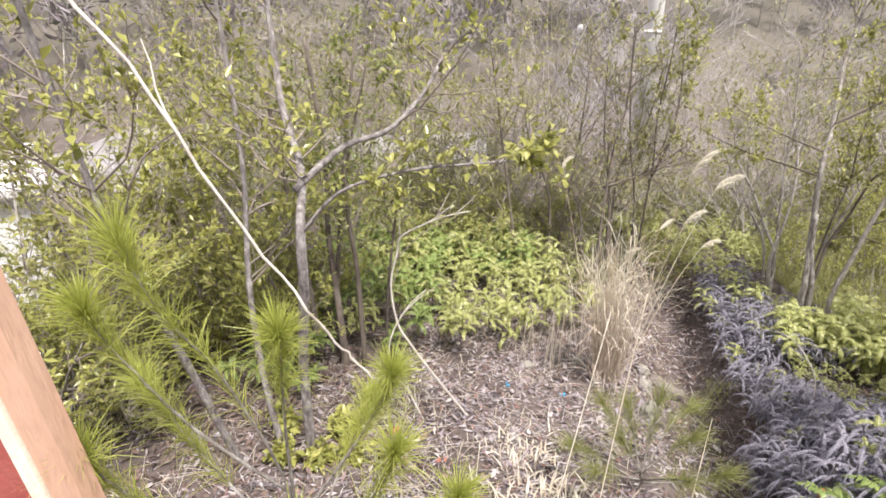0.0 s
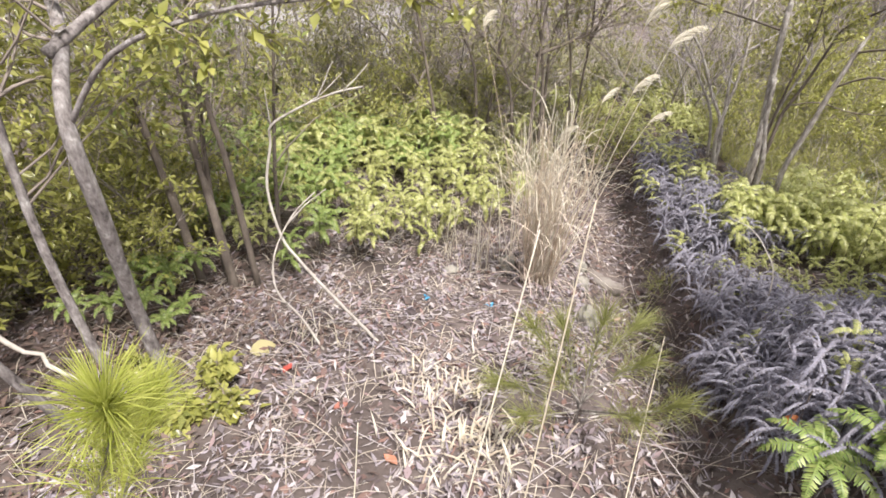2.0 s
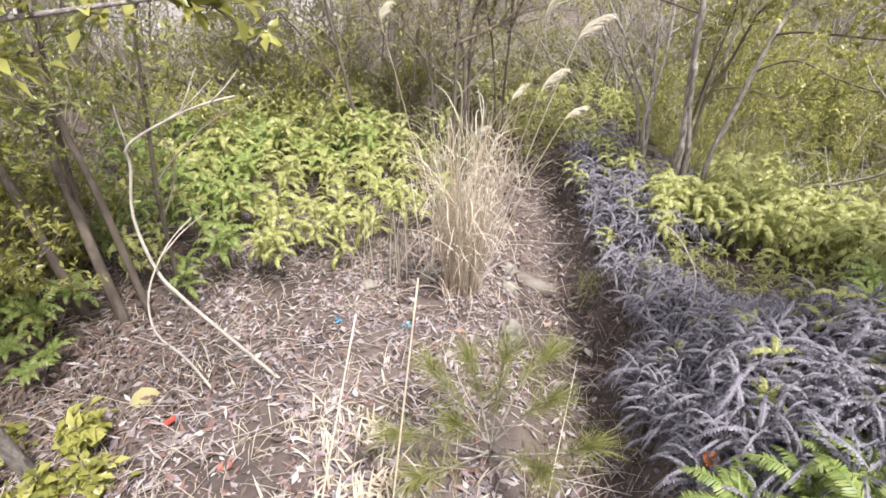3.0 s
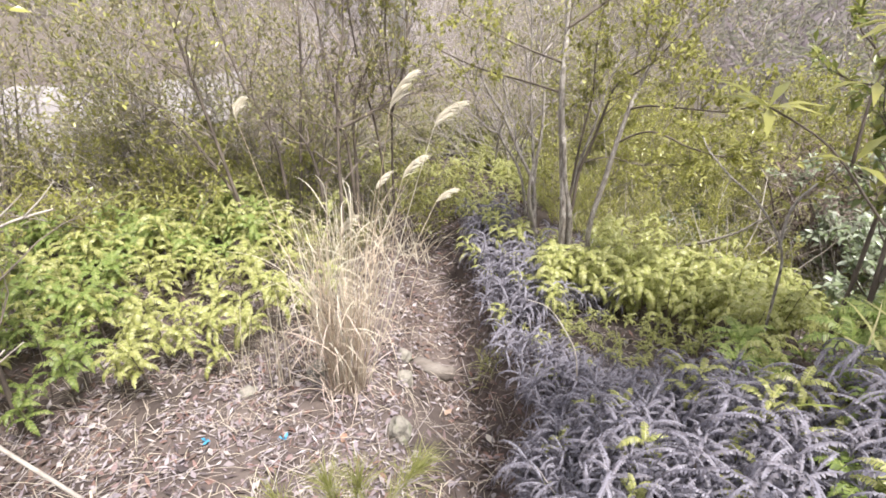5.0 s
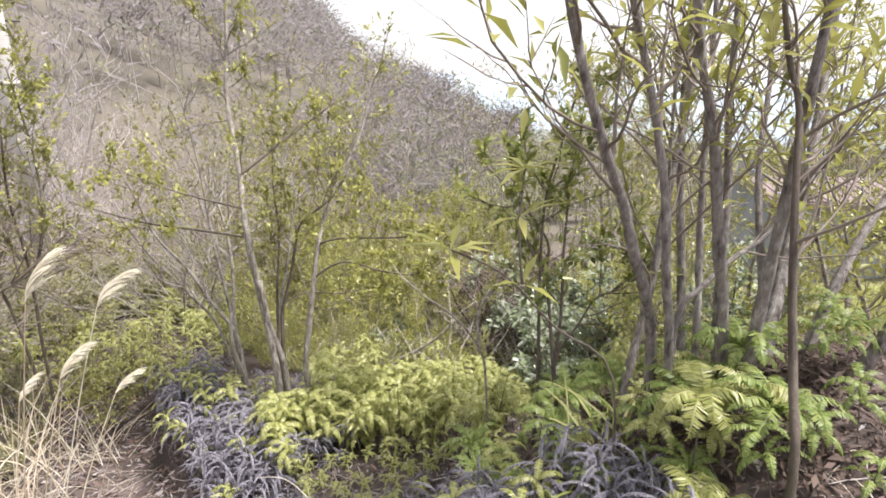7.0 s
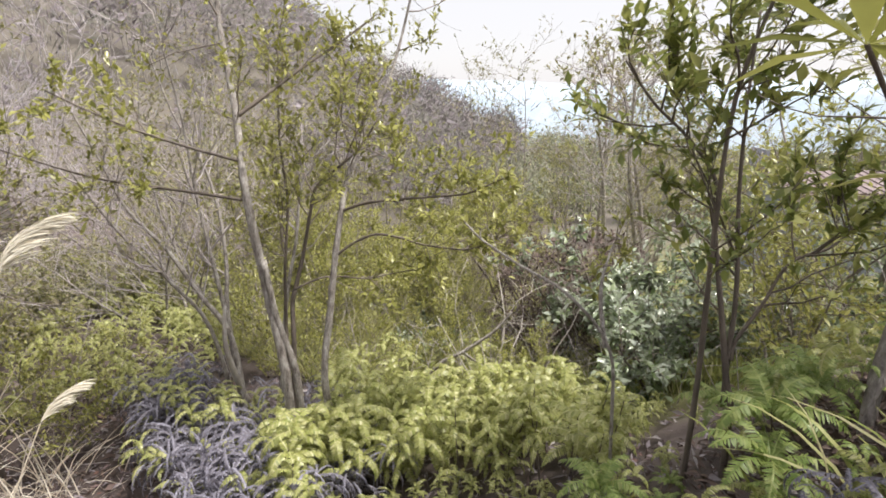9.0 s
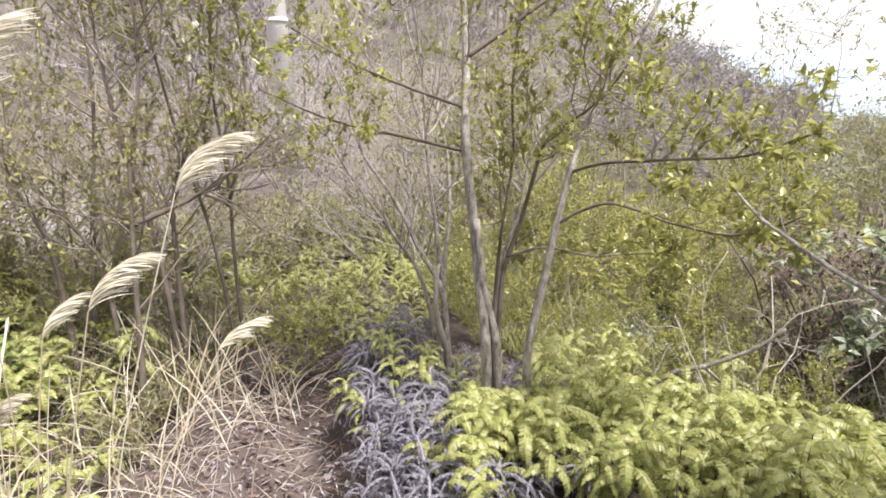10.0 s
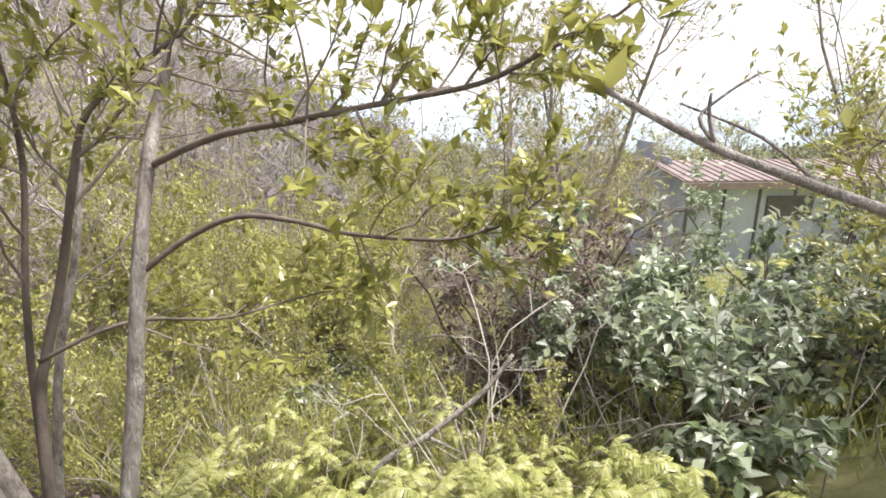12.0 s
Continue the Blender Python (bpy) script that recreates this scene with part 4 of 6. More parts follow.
DEAD = [fern_kind(s, h, 14, D_FRONDS, "withered grey-violet fern with curled fronds", "withered ferns", BARK_DARK, (-25, 45), (0.65, 1.15), 3) for s, h in ((6, 0.23), (7, 0.28), (8, 0.18))]


def inside(x, y, cx, cy, rx, ry, wob):
    a = math.atan2(y - cy, x - cx)
    k = 1 + 0.22 * math.sin(3 * a + wob) + 0.12 * math.sin(7 * a + 2 * wob)
    return ((x - cx) / rx) ** 2 + ((y - cy) / ry) ** 2 < k * k


REST = {}


def scatter(kinds, areas, gap, seed, limit, size=(0.8, 1.2), keep=10 ** 6, rest=""):
    """Sets plants within oval areas, none nearer than gap to the next; those past keep are joined into the undergrowth."""
    rnd = random.Random(seed)
    done = []
    tries = 0
    while len(done) < limit and tries < limit * 60:
        tries += 1
        cx, cy, rx, ry = areas[rnd.randrange(len(areas))]
        x, y = cx + rnd.uniform(-1.3, 1.3) * rx, cy + rnd.uniform(-1.3, 1.3) * ry
        if not inside(x, y, cx, cy, rx, ry, cx * 3) or any((x - a) ** 2 + (y - b) ** 2 < gap * gap for a, b in done):
            continue
        if -0.26 < x - trail_x(y) < (0.12 if y < 2.1 else 0.24) and 0.8 < y < 5:
            continue
        done.append((x, y))
    done.sort(key=lambda q: (q[0] - 1.4) ** 2 + (q[1] - 1.6) ** 2)
    for i, (x, y) in enumerate(done):
        sc = rnd.uniform(*size)
        near = math.hypot(x - 2.28, y - 2.41)
        if 2.15 < x < 3.9 and 1.75 < y < 3.2 and near < 1.5:
            room = 0.68 - 0.66 * near - ground_z(x, y)
            sc = min(sc, 0.42 if near < 0.55 else max(0.3, room * rnd.uniform(0.75, 1.1) / 0.42))
        if math.hypot(x - 2.05, y - 2.2) < 0.45:
            sc *= 0.85
        kind = kinds[rnd.randrange(len(kinds))]
        m = pose(x, y, ground_z(x, y), rnd.uniform(-12, 12), rnd.uniform(-12, 12), rnd.uniform(0, 360))
        if i < keep:
            copy_thing(kind, m).scale = (sc, sc, sc)
        else:
            for o in kind.children:
                if o.name.startswith("frond"):
                    REST.setdefault(rest, []).append((o.data, m @ Matrix.Scale(sc, 4) @ o.matrix_basis))


def joined(name, pieces, mat, label):
    """One mesh out of many placed pieces."""
    vs, fs, n = [], [], 0
    for me, m in pieces:
        co = np.empty(len(me.vertices) * 3, np.float32)
        me.vertices.foreach_get("co", co)
        mm = np.array(m)
        co = co.reshape(-1, 3) @ mm[:3, :3].T + mm[:3, 3]
        vs.append(co)
        fs += [tuple(v + n for v in p.vertices) for p in me.polygons]
        n += len(co)
    out = bpy.data.meshes.new(name)
    out.from_pydata(np.concatenate(vs).tolist(), [], fs)
    out.materials.append(mat)
    return tagged(new(name, out), label, "fern", "", "stuff")


LEFT_GREEN = [(-0.45, 3.5, 0.35, 0.45), (-0.5, 4.3, 0.5, 0.5), (-0.1, 4.9, 0.7, 0.4), (-0.9, 4.9, 0.5, 0.5), (0.5, 4.6, 0.35, 0.4)]
scatter(YELLOW[:2] + LUSH, LEFT_GREEN, 0.12, 21, 120, (0.7, 1.15), keep=16, rest="lush")
scatter(YELLOW, [(0.45, 3.75, 0.62, 0.66), (0.15, 4.2, 0.8, 0.6), (0.5, 4.5, 0.6, 0.5), (0.2, 5.0, 0.8, 0.5)], 0.125, 1, 185, (0.65, 1.3), keep=52, rest="yellow")
scatter(YELLOW, [(2.85, 2.75, 0.5, 0.62), (2.6, 3.05, 0.35, 0.4), (3.2, 2.4, 0.45, 0.5), (2.55, 2.55, 0.25, 0.35)], 0.105, 2, 170, (0.7, 1.2), keep=44, rest="yellow")
scatter(YELLOW, [(2.6, 4.7, 0.4, 0.6), (2.4, 3.9, 0.22, 0.35), (3.3, 3.25, 0.5, 0.4), (2.3, 5.6, 0.7, 0.6), (3.0, 5.4, 0.6, 0.6), (3.4, 6.6, 0.8, 0.7)], 0.13, 3, 190, (0.7, 1.0), 10, "yellow")
scatter(YELLOW, [(1.95, 1.7, 0.4, 0.45), (2.25, 2.2, 0.35, 0.5), (2.25, 2.9, 0.2, 0.4), (2.35, 1.25, 0.35, 0.3), (2.6, 1.6, 0.45, 0.35), (2.9, 1.7, 0.4, 0.3)], 0.15, 13, 60, (0.55, 0.9), 12, "yellow")
scatter(LUSH, [(2.7, 1.31, 0.2, 0.12), (2.37, 1.26, 0.14, 0.1), (2.5, 1.42, 0.15, 0.1), (3.1, 1.4, 0.2, 0.15), (1.8, 1.5, 0.1, 0.1), (2.1, 1.75, 0.12, 0.12)], 0.13, 22, 22, (0.4, 0.65), 12, "lush")
scatter(YELLOW, [(3.3, 2.5, 0.35, 0.45), (3.25, 2.2, 0.3, 0.25), (3.2, 2.9, 0.3, 0.3), (2.95, 2.6, 0.25, 0.3)], 0.10, 23, 90, (0.8, 1.2), 22, "yellow")
scatter(YELLOW, [(2.72, 3.22, 0.18, 0.10), (2.92, 3.12, 0.15, 0.10), (2.58, 3.28, 0.12, 0.10)], 0.07, 30, 26, (0.95, 1.2), 0, "yellow")
scatter(DEAD, [(2.75, 3.3, 0.28, 0.25), (2.85, 3.65, 0.3, 0.25), (2.65, 3.0, 0.2, 0.2)], 0.085, 24, 75, (0.55, 0.9), 10, "dead")
scatter(YELLOW, [(2.62, 3.4, 0.2, 0.25), (3.0, 3.4, 0.25, 0.25), (2.8, 3.75, 0.3, 0.25), (2.95, 3.05, 0.25, 0.2)], 0.13, 25, 34, (0.45, 0.75), 8, "yellow")
scatter(GREEN, [(1.62, 1.10, 0.15, 0.09)], 0.09, 26, 7, (0.9, 1.1))
scatter(GREEN, [(2.12, 1.0, 0.16, 0.2), (2.50, 1.02, 0.25, 0.12), (2.85, 1.60, 0.3, 0.15), (2.55, 1.7, 0.22, 0.22), (2.4, 1.75, 0.2, 0.2), (2.7, 1.75, 0.3, 0.15), (-1.0, 2.6, 0.3, 0.3)], 0.16, 4, 34, (0.65, 1.15), 18, "lush")
scatter(DEAD, [(1.93, 1.62, 0.36, 0.45), (2.22, 2.1, 0.28, 0.42), (2.12, 2.65, 0.18, 0.42), (2.3, 3.2, 0.18, 0.42), (2.42, 3.75, 0.2, 0.38), (1.72, 1.22, 0.24, 0.22), (2.1, 1.55, 0.22, 0.3), (2.5, 4.3, 0.22, 0.3), (2.05, 1.2, 0.3, 0.2), (2.2, 1.3, 0.2, 0.2)], 0.062, 5, 400, (0.75, 1.15), keep=44, rest="dead")
scatter(DEAD, [(1.95, 1.75, 0.30, 0.36), (1.85, 1.42, 0.24, 0.22), (2.12, 2.2, 0.18, 0.3)], 0.05, 27, 130, (0.7, 1.0), keep=18, rest="dead")
scatter(DEAD, [(1.72, 1.62, 0.22, 0.26), (1.75, 1.95, 0.2, 0.25), (1.66, 1.32, 0.16, 0.16)], 0.05, 28, 110, (0.65, 1.0), keep=12, rest="dead")
scatter(LUSH, [(2.75, 0.95, 0.3, 0.2), (3.0, 1.15, 0.2, 0.2), (2.45, 0.85, 0.2, 0.12)], 0.13, 29, 18, (0.4, 0.7), 10, "lush")
for k, x, y, sc in ((0, 2.37, 1.06, 1.0), (1, 2.52, 0.98, 0.9), (1, 2.24, 1.02, 0.8), (0, 2.60, 1.16, 0.75)):
    copy_thing(BROAD[k], pose(x, y, ground_z(x, y), 0, 0, 70 * x * 10)).scale = (sc, sc, sc)
joined("fern_undergrowth", REST["yellow"], FERN, "dense yellow-green ferns farther back")
joined("green_undergrowth", REST["lush"], FERN_DARK, "dense fresh green ferns under the trees")
joined("withered_undergrowth", REST["dead"], FERN_DEAD, "tangle of withered grey-violet fern fronds")
for ob in (*YELLOW, *LUSH, *GREEN, *BROAD, *DEAD):
    for o in (*ob.children, ob):
        bpy.data.objects.remove(o)


# ---- leaf litter, straw and fallen twigs ----
rnd = random.Random(77)
lb, sb, tb, wb = Builder(), Builder(), Builder(), Builder()
for _ in range(112000):
    x, y = rnd.uniform(-1.9, 3.7), rnd.uniform(-0.6, 5.6)
    dense = 1.0 if (x - 0.5) ** 2 / 2.0 + (y - 1.7) ** 2 / 3.2 < 1 or abs(x - trail_x(y)) < 0.4 else 0.3
    dense *= 0.68 + 0.9 * noise.noise((x * 3.1, y * 3.1, 1.0))
    if rnd.random() > dense:
        continue
    z = ground_z(x, y) + rnd.uniform(0.001, 0.02)
    a = rnd.uniform(0, 2 * math.pi)
    d = Vector((math.cos(a), math.sin(a), rnd.gauss(0, 0.25)))
    if rnd.random() < 0.55:
        L, ratio = rnd.uniform(0.026, 0.075), rnd.uniform(0.10, 0.24)
    else:
        L, ratio = rnd.uniform(0.016, 0.055), rnd.uniform(0.28, 0.6)
    trodden = abs(x - trail_x(y)) < 0.33 and y > 1.0 and rnd.random() < 0.5
    (wb if trodden else lb).leaf((x, y, z), d, Vector((rnd.gauss(0, 0.6), rnd.gauss(0, 0.6), 1)), L, L * ratio, rnd.uniform(-0.4, 0.6), rnd.uniform(-0.3, 0.4))
for _ in range(1500):
    x, y = rnd.uniform(-1.2, 2.2), rnd.uniform(0.3, 4.2)
    a = rnd.uniform(0, 2 * math.pi)
    L = rnd.uniform(0.10, 0.28)
    p = Vector((x, y, ground_z(x, y) + 0.014))
    q = Vector((x + L * math.cos(a), y + L * math.sin(a), 0))
    q.z = ground_z(q.x, q.y) + rnd.uniform(0.012, 0.06)
    sb.strip([p, p.lerp(q, 0.5) + Vector((0, 0, 0.015)), q], [0.002, 0.003, 0.001], Vector((-math.sin(a), math.cos(a), 0)))
for _ in range(7000):
    x, y = rnd.uniform(-1.4, 2.6), rnd.uniform(0.1, 4.6)
    tuft = noise.noise((x * 2.1, y * 2.1, 7.0)) > 0.05
    if not tuft and rnd.random() > 0.25 or abs(x - trail_x(y)) < 0.3 and y > 1.9 and rnd.random() > 0.25:
        continue
    z = ground_z(x, y)
    a = rnd.uniform(0, 2 * math.pi)
    rise = rnd.uniform(0.0, 0.8) if tuft and abs(x - trail_x(y)) > 0.3 else rnd.uniform(0, 0.12)
    d = Vector((math.cos(a), math.sin(a), rise)).normalized()
    L = rnd.uniform(0.04, 0.13)
    p = Vector((x, y, z + 0.008))
    q = p + d * L
    sb.strip([p, p.lerp(q, 0.5) + Vector((0, 0, 0.006)), q - Vector((0, 0, L * 0.12))], [0.002, 0.0036, 0.0006], d.cross(Vector((0, 0, 1))).normalized())
for _ in range(700):
    x, y = rnd.uniform(-1.4, 2.8), rnd.uniform(0.2, 4.8)
    a = rnd.uniform(0, 2 * math.pi)
    pts = bent(rnd, (x, y, ground_z(x, y) + 0.012), (math.cos(a), math.sin(a), 0.02), rnd.uniform(0.06, 0.30), 3, 0.08)
    tb.tube(pts, taper(4, 0.0025, 0.001), 4, False)
for _ in range(9000):
    x, y = rnd.gauss(2.8, 0.35), rnd.gauss(1.1, 0.33)
    a = rnd.uniform(0, 2 * math.pi)
    L = rnd.uniform(0.018, 0.05)
    wb.leaf((x, y, ground_z(x, y) + rnd.uniform(0.0, 0.06)), (math.cos(a), math.sin(a), rnd.gauss(0, 0.4)), Vector((rnd.gauss(0, 0.5), rnd.gauss(0, 0.5), 1)), L, L * rnd.uniform(0.15, 0.4), rnd.uniform(-0.3, 0.5), rnd.uniform(-0.3, 0.4))
for _ in range(5000):
    x, y = rnd.gauss(-1.0, 0.5), rnd.gauss(2.6, 0.7)
    a = rnd.uniform(0, 2 * math.pi)
    L = rnd.uniform(0.03, 0.07)
    wb.leaf((x, y, ground_z(x, y) + rnd.uniform(0.0, 0.03)), (math.cos(a), math.sin(a), rnd.gauss(0, 0.3)), Vector((rnd.gauss(0, 0.5), rnd.gauss(0, 0.5), 1)), L, L * rnd.uniform(0.2, 0.4), rnd.uniform(-0.3, 0.5), rnd.uniform(-0.3, 0.4))
single("withered_litter", wb, WITHERED, (0, 0, 0), "dark brown withered leaves under the trees", "leaf litter", kind="stuff")
single("leaf_litter", lb, LITTER, (0, 0, 0), "dry grey-brown fallen leaves covering the ground", "leaf litter", kind="stuff")
single("straw", sb, OLD_STRAW, (0, 0, 0), "pale dry grass and straw on the ground", "dry grass", kind="stuff")
single("fallen_twigs", tb, TWIG_PALE, (0, 0, 0), "thin fallen twigs among dead leaves", "twigs", kind="stuff")

# ---- the tall dry grass clump with its plumes ----
rnd = random.Random(5)
GX, GY = 1.12, 2.82
g = thing("pampas_grass", (GX, GY, ground_z(GX, GY)), "tall clump of dry straw-coloured grass with feathery plumes", "grass")
bb, kb = Builder(), Builder()


def dry_blade(b, rnd, p, d, length, width, bow, wave):
    """A dry blade that rises, waves and bends over at its end."""
    a = rnd.uniform(0, 2 * math.pi)
    out = Vector((d.x, d.y, 0)) + Vector((math.cos(a), math.sin(a), 0)) * 0.3
    out.normalize()
    side = Vector((-out.y, out.x, 0))
    pts = [Vector(p)]
    for i in range(9):
        f = i / 8
        d = (d + out * bow * f * 0.5 + Vector((rnd.gauss(0, wave), rnd.gauss(0, wave), -bow * f * 0.55))).normalized()
        pts.append(pts[-1] + d * length / 9)
    b.strip(pts, [width * k for k in (0.8, 1, 1, 1, 1, 0.9, 0.8, 0.6, 0.4, 0.1)], side)


for k in range(125):
    # an upright culm with a few withered leaves that leave it higher up
    a, rr = rnd.uniform(0, 2 * math.pi), 0.085 * rnd.random() ** 0.7
    x, y = GX + rr * math.cos(a), GY + rr * math.sin(a)
    d = Vector((math.cos(a) * 0.08 + rnd.gauss(0.0, 0.06), math.sin(a) * 0.08 + rnd.gauss(0.0, 0.06), 1)).normalized()
    culm = bent(rnd, (x, y, ground_z(x, y) - 0.01), d, rnd.uniform(0.5, 1.12), 7, 0.04)
    bb.tube(culm, taper(8, rnd.uniform(0.0018, 0.003), 0.0012), 4, False)
    for _ in range(rnd.choice((1, 2, 2, 3))):
        j = rnd.randint(2, 6)
        a = rnd.uniform(0, 2 * math.pi)
        e = (Vector((math.cos(a), math.sin(a), 0)) * rnd.uniform(0.2, 0.8) + Vector((0, 0, 1))).normalized()
        dry_blade(bb if j > 3 else kb, rnd, culm[j], e, rnd.uniform(0.16, 0.44), rnd.uniform(0.0028, 0.0055), rnd.choice((0.3, 0.8, 1.3)), 0.09)
for k in range(90):
    # broken sheaths and short blades about the foot
    a, rr = rnd.uniform(0, 2 * math.pi), 0.10 * rnd.random() ** 0.7
    x, y = GX + rr * math.cos(a), GY + rr * math.sin(a)
    d = Vector((math.cos(a) * 0.2 + rnd.gauss(0, 0.12), math.sin(a) * 0.2 + rnd.gauss(0, 0.12), 1)).normalized()
    dry_blade(kb, rnd, (x, y, ground_z(x, y) - 0.01), d, rnd.uniform(0.15, 0.5), rnd.uniform(0.003, 0.006), rnd.choice((0.1, 0.4, 1.0)), 0.07)
part("blade_tuft", bb, STRAW, g, "dry arching blades", kind="stuff")
part("sheath_tuft", kb, STRAW_PINK, g, "pinkish withered sheaths at the base", kind="stuff")


def plume_parts(parent, root, tip, lean, size, seed):
    """A stalk with a feathery, one-sided plume."""
    rnd = random.Random(seed)
    root, tip = Vector(root), Vector(tip)
    mid = root.lerp(tip, 0.55) + Vector((0, 0, 0.08))
    pts = curve_through([root, mid, tip], 5)
    sb = Builder()
    sb.tube(pts, taper(len(pts), 0.0028, 0.0015), 4, False)
    part("stalk", sb, STRAW, parent)
    pb = Builder()
    d0 = (pts[-1] - pts[-2]).normalized()
    lean = Vector(lean).normalized()
    axis, d = [tip], d0.copy()
    for i in range(8):
        axis.append(axis[-1] + d * size * 0.095)
        d = (d + lean * 0.13 + Vector((0, 0, -0.05))).normalized()
    for _ in range(330):
        f = rnd.random() ** 0.85
        k = min(7, int(f * 8))
        p = axis[k].lerp(axis[k + 1], rnd.random())
        d = ((axis[k + 1] - axis[k]).normalized() + lean * rnd.uniform(-0.05, 0.4) + Vector((rnd.gauss(0, 0.13), rnd.gauss(0, 0.13), rnd.gauss(0, 0.13)))).normalized()
        L = size * rnd.uniform(0.3, 0.62) * (1 - 0.35 * f)
        q = [p]
        for i in range(4):
            d = (d + lean * 0.20 + Vector((0, 0, -0.16))).normalized()
            q.append(q[-1] + d * L / 4)
        pb.strip(q, [0.0008, 0.0017, 0.0021, 0.0018, 0.0006], d.cross(Vector((rnd.gauss(0, 1), rnd.gauss(0, 1), rnd.gauss(0, 1)))).normalized())
    part("plume", pb, PLUME, parent, "feathery cream plume")


PLUMES = [
    # foot of the plume, lean, size
    ((1.385, 2.64, 0.92), (0.6, 0.1, 0.3), 0.18), ((1.63, 2.88, 0.76), (0.95, -0.15, 0.05), 0.19), ((0.82, 3.32, 0.76), (0.8, -0.2, 0.0), 0.13),
    ((1.46, 2.80, 0.58), (0.9, 0.3, -0.2), 0.16), ((1.66, 2.97, 0.36), (0.95, 0.1, -0.2), 0.14), ((1.20, 3.0, 0.25), (0.5, -0.3, 0.1), 0.14),
    ((1.36, 2.9, 0.5), (0.6, 0.2, 0), 0.12),
]
for k, (tip, lean, size) in enumerate(PLUMES):
    root = (GX + (tip[0] - GX) * 0.22, GY + (tip[1] - GY) * 0.22, ground_z(GX, GY))
    plume_parts(g, root, tip, lean, size, 50 + k)


def grass_tuft(name, x, y, count, length, width, mat, label, seed, spread=0.35, patch=0.05, bow=0.3):
    rnd = random.Random(seed)
    b = Builder()
    for _ in range(count):
        a = rnd.uniform(0, 2 * math.pi)
        px, py = x + rnd.gauss(0, patch), y + rnd.gauss(0, patch)
        d = Vector((math.cos(a) * spread * rnd.random(), math.sin(a) * spread * rnd.random(), 1)).normalized()
        L = length * rnd.uniform(0.5, 1.1)
        pts = [Vector((px, py, ground_z(px, py) - 0.01))]
        for i in range(5):
            d = (d + Vector((d.x * bow * 0.4, d.y * bow * 0.4, -0.07 * bow * i))).normalized()
            pts.append(pts[-1] + d * L / 5)
        b.strip(pts, [width, width, width, width * 0.8, width * 0.5, width * 0.1], Vector((-math.sin(a), math.cos(a), 0)))
    return single(name, b, mat, (x, y, ground_z(x, y)), label, "grass", "grass tufts", "stuff")


grass_tuft("dry_grass_tuft", 0.80, 3.02, 14, 0.66, 0.004, STRAW, "thin tuft of tall dry grass by the ferns", 1, 0.25, 0.04)
grass_tuft("dry_grass_tuft", 1.62, 4.4, 45, 0.75, 0.007, STRAW, "arching dry grass beside the trail", 2, 0.6, 0.12, 0.5)
grass_tuft("dry_grass_tuft", 0.55, 1.50, 170, 0.12, 0.009, STRAW, "low tuft of broad dry straw blades", 4, 0.9, 0.11, 0.6)
grass_tuft("dry_grass_tuft", 0.48, 1.85, 110, 0.11, 0.009, STRAW, "low tuft of broad dry straw blades", 5, 0.9, 0.10, 0.6)
grass_tuft("dry_grass_tuft", -0.15, 2.3, 60, 0.12, 0.005, STRAW, "low tuft of pale dry straw", 6, 0.9, 0.09, 0.6)
grass_tuft("green_grass_tuft", 1.98, 2.95, 120, 0.16, 0.003, MEADOW, "fine olive grass tuft at the trail edge", 7, 1.2, 0.05, 0.9)
grass_tuft("dry_grass_tuft", 1.42, 4.10, 40, 0.75, 0.007, STRAW, "arching dry grass beside the trail", 8, 0.9, 0.13, 0.9)
grass_tuft("dry_grass_tuft", 1.95, 4.4, 50, 0.6, 0.006, STRAW, "arching dry grass over the trail", 9, 1.0, 0.10, 1.0)
grass_tuft("dry_grass_tuft", 1.25, 3.9, 50, 0.75, 0.006, STRAW, "arching dry grass beside the trail", 10, 0.8, 0.15, 0.8)
grass_tuft("strap_grass_tuft", 2.5, 1.34, 22, 0.42, 0.011, MEADOW, "pale strap-leaved grass at the foot of the stems", 11, 1.0, 0.06, 1.2)
grass_tuft("dry_grass_tuft", 1.00, 3.04, 16, 0.85, 0.004, STRAW, "arching dry grass beside the plumed clump", 13, 0.7, 0.05, 1.2)
grass_tuft("dry_grass_tuft", 0.62, 3.08, 14, 0.55, 0.003, STRAW, "thin tuft of tall dry grass by the ferns", 12, 0.4, 0.08)
# two bare straw stalks standing in front
for k, (a, m_, c) in enumerate((((0.29, 0.68, -0.08), (0.44, 0.90, 0.36), (0.62, 1.19, 0.90)), ((0.50, 0.81, -0.12), (0.61, 1.00, 0.45), (0.71, 1.17, 0.97)), ((0.90, 1.05, -0.2), (1.10, 1.40, 0.0), (1.25, 1.66, 0.12)), ((0.1, 0.75, -0.1), (0.2, 1.0, 0.15), (0.24, 1.15, 0.42)))):
    b = Builder()
    pts = curve_through([a, m_, c], 5)
    b.tube(pts, taper(len(pts), 0.0024, 0.0013), 5)
    single("straw_stalk", b, STRAW, a, "single bare straw-coloured grass stalk", "grass", "bare stalks")

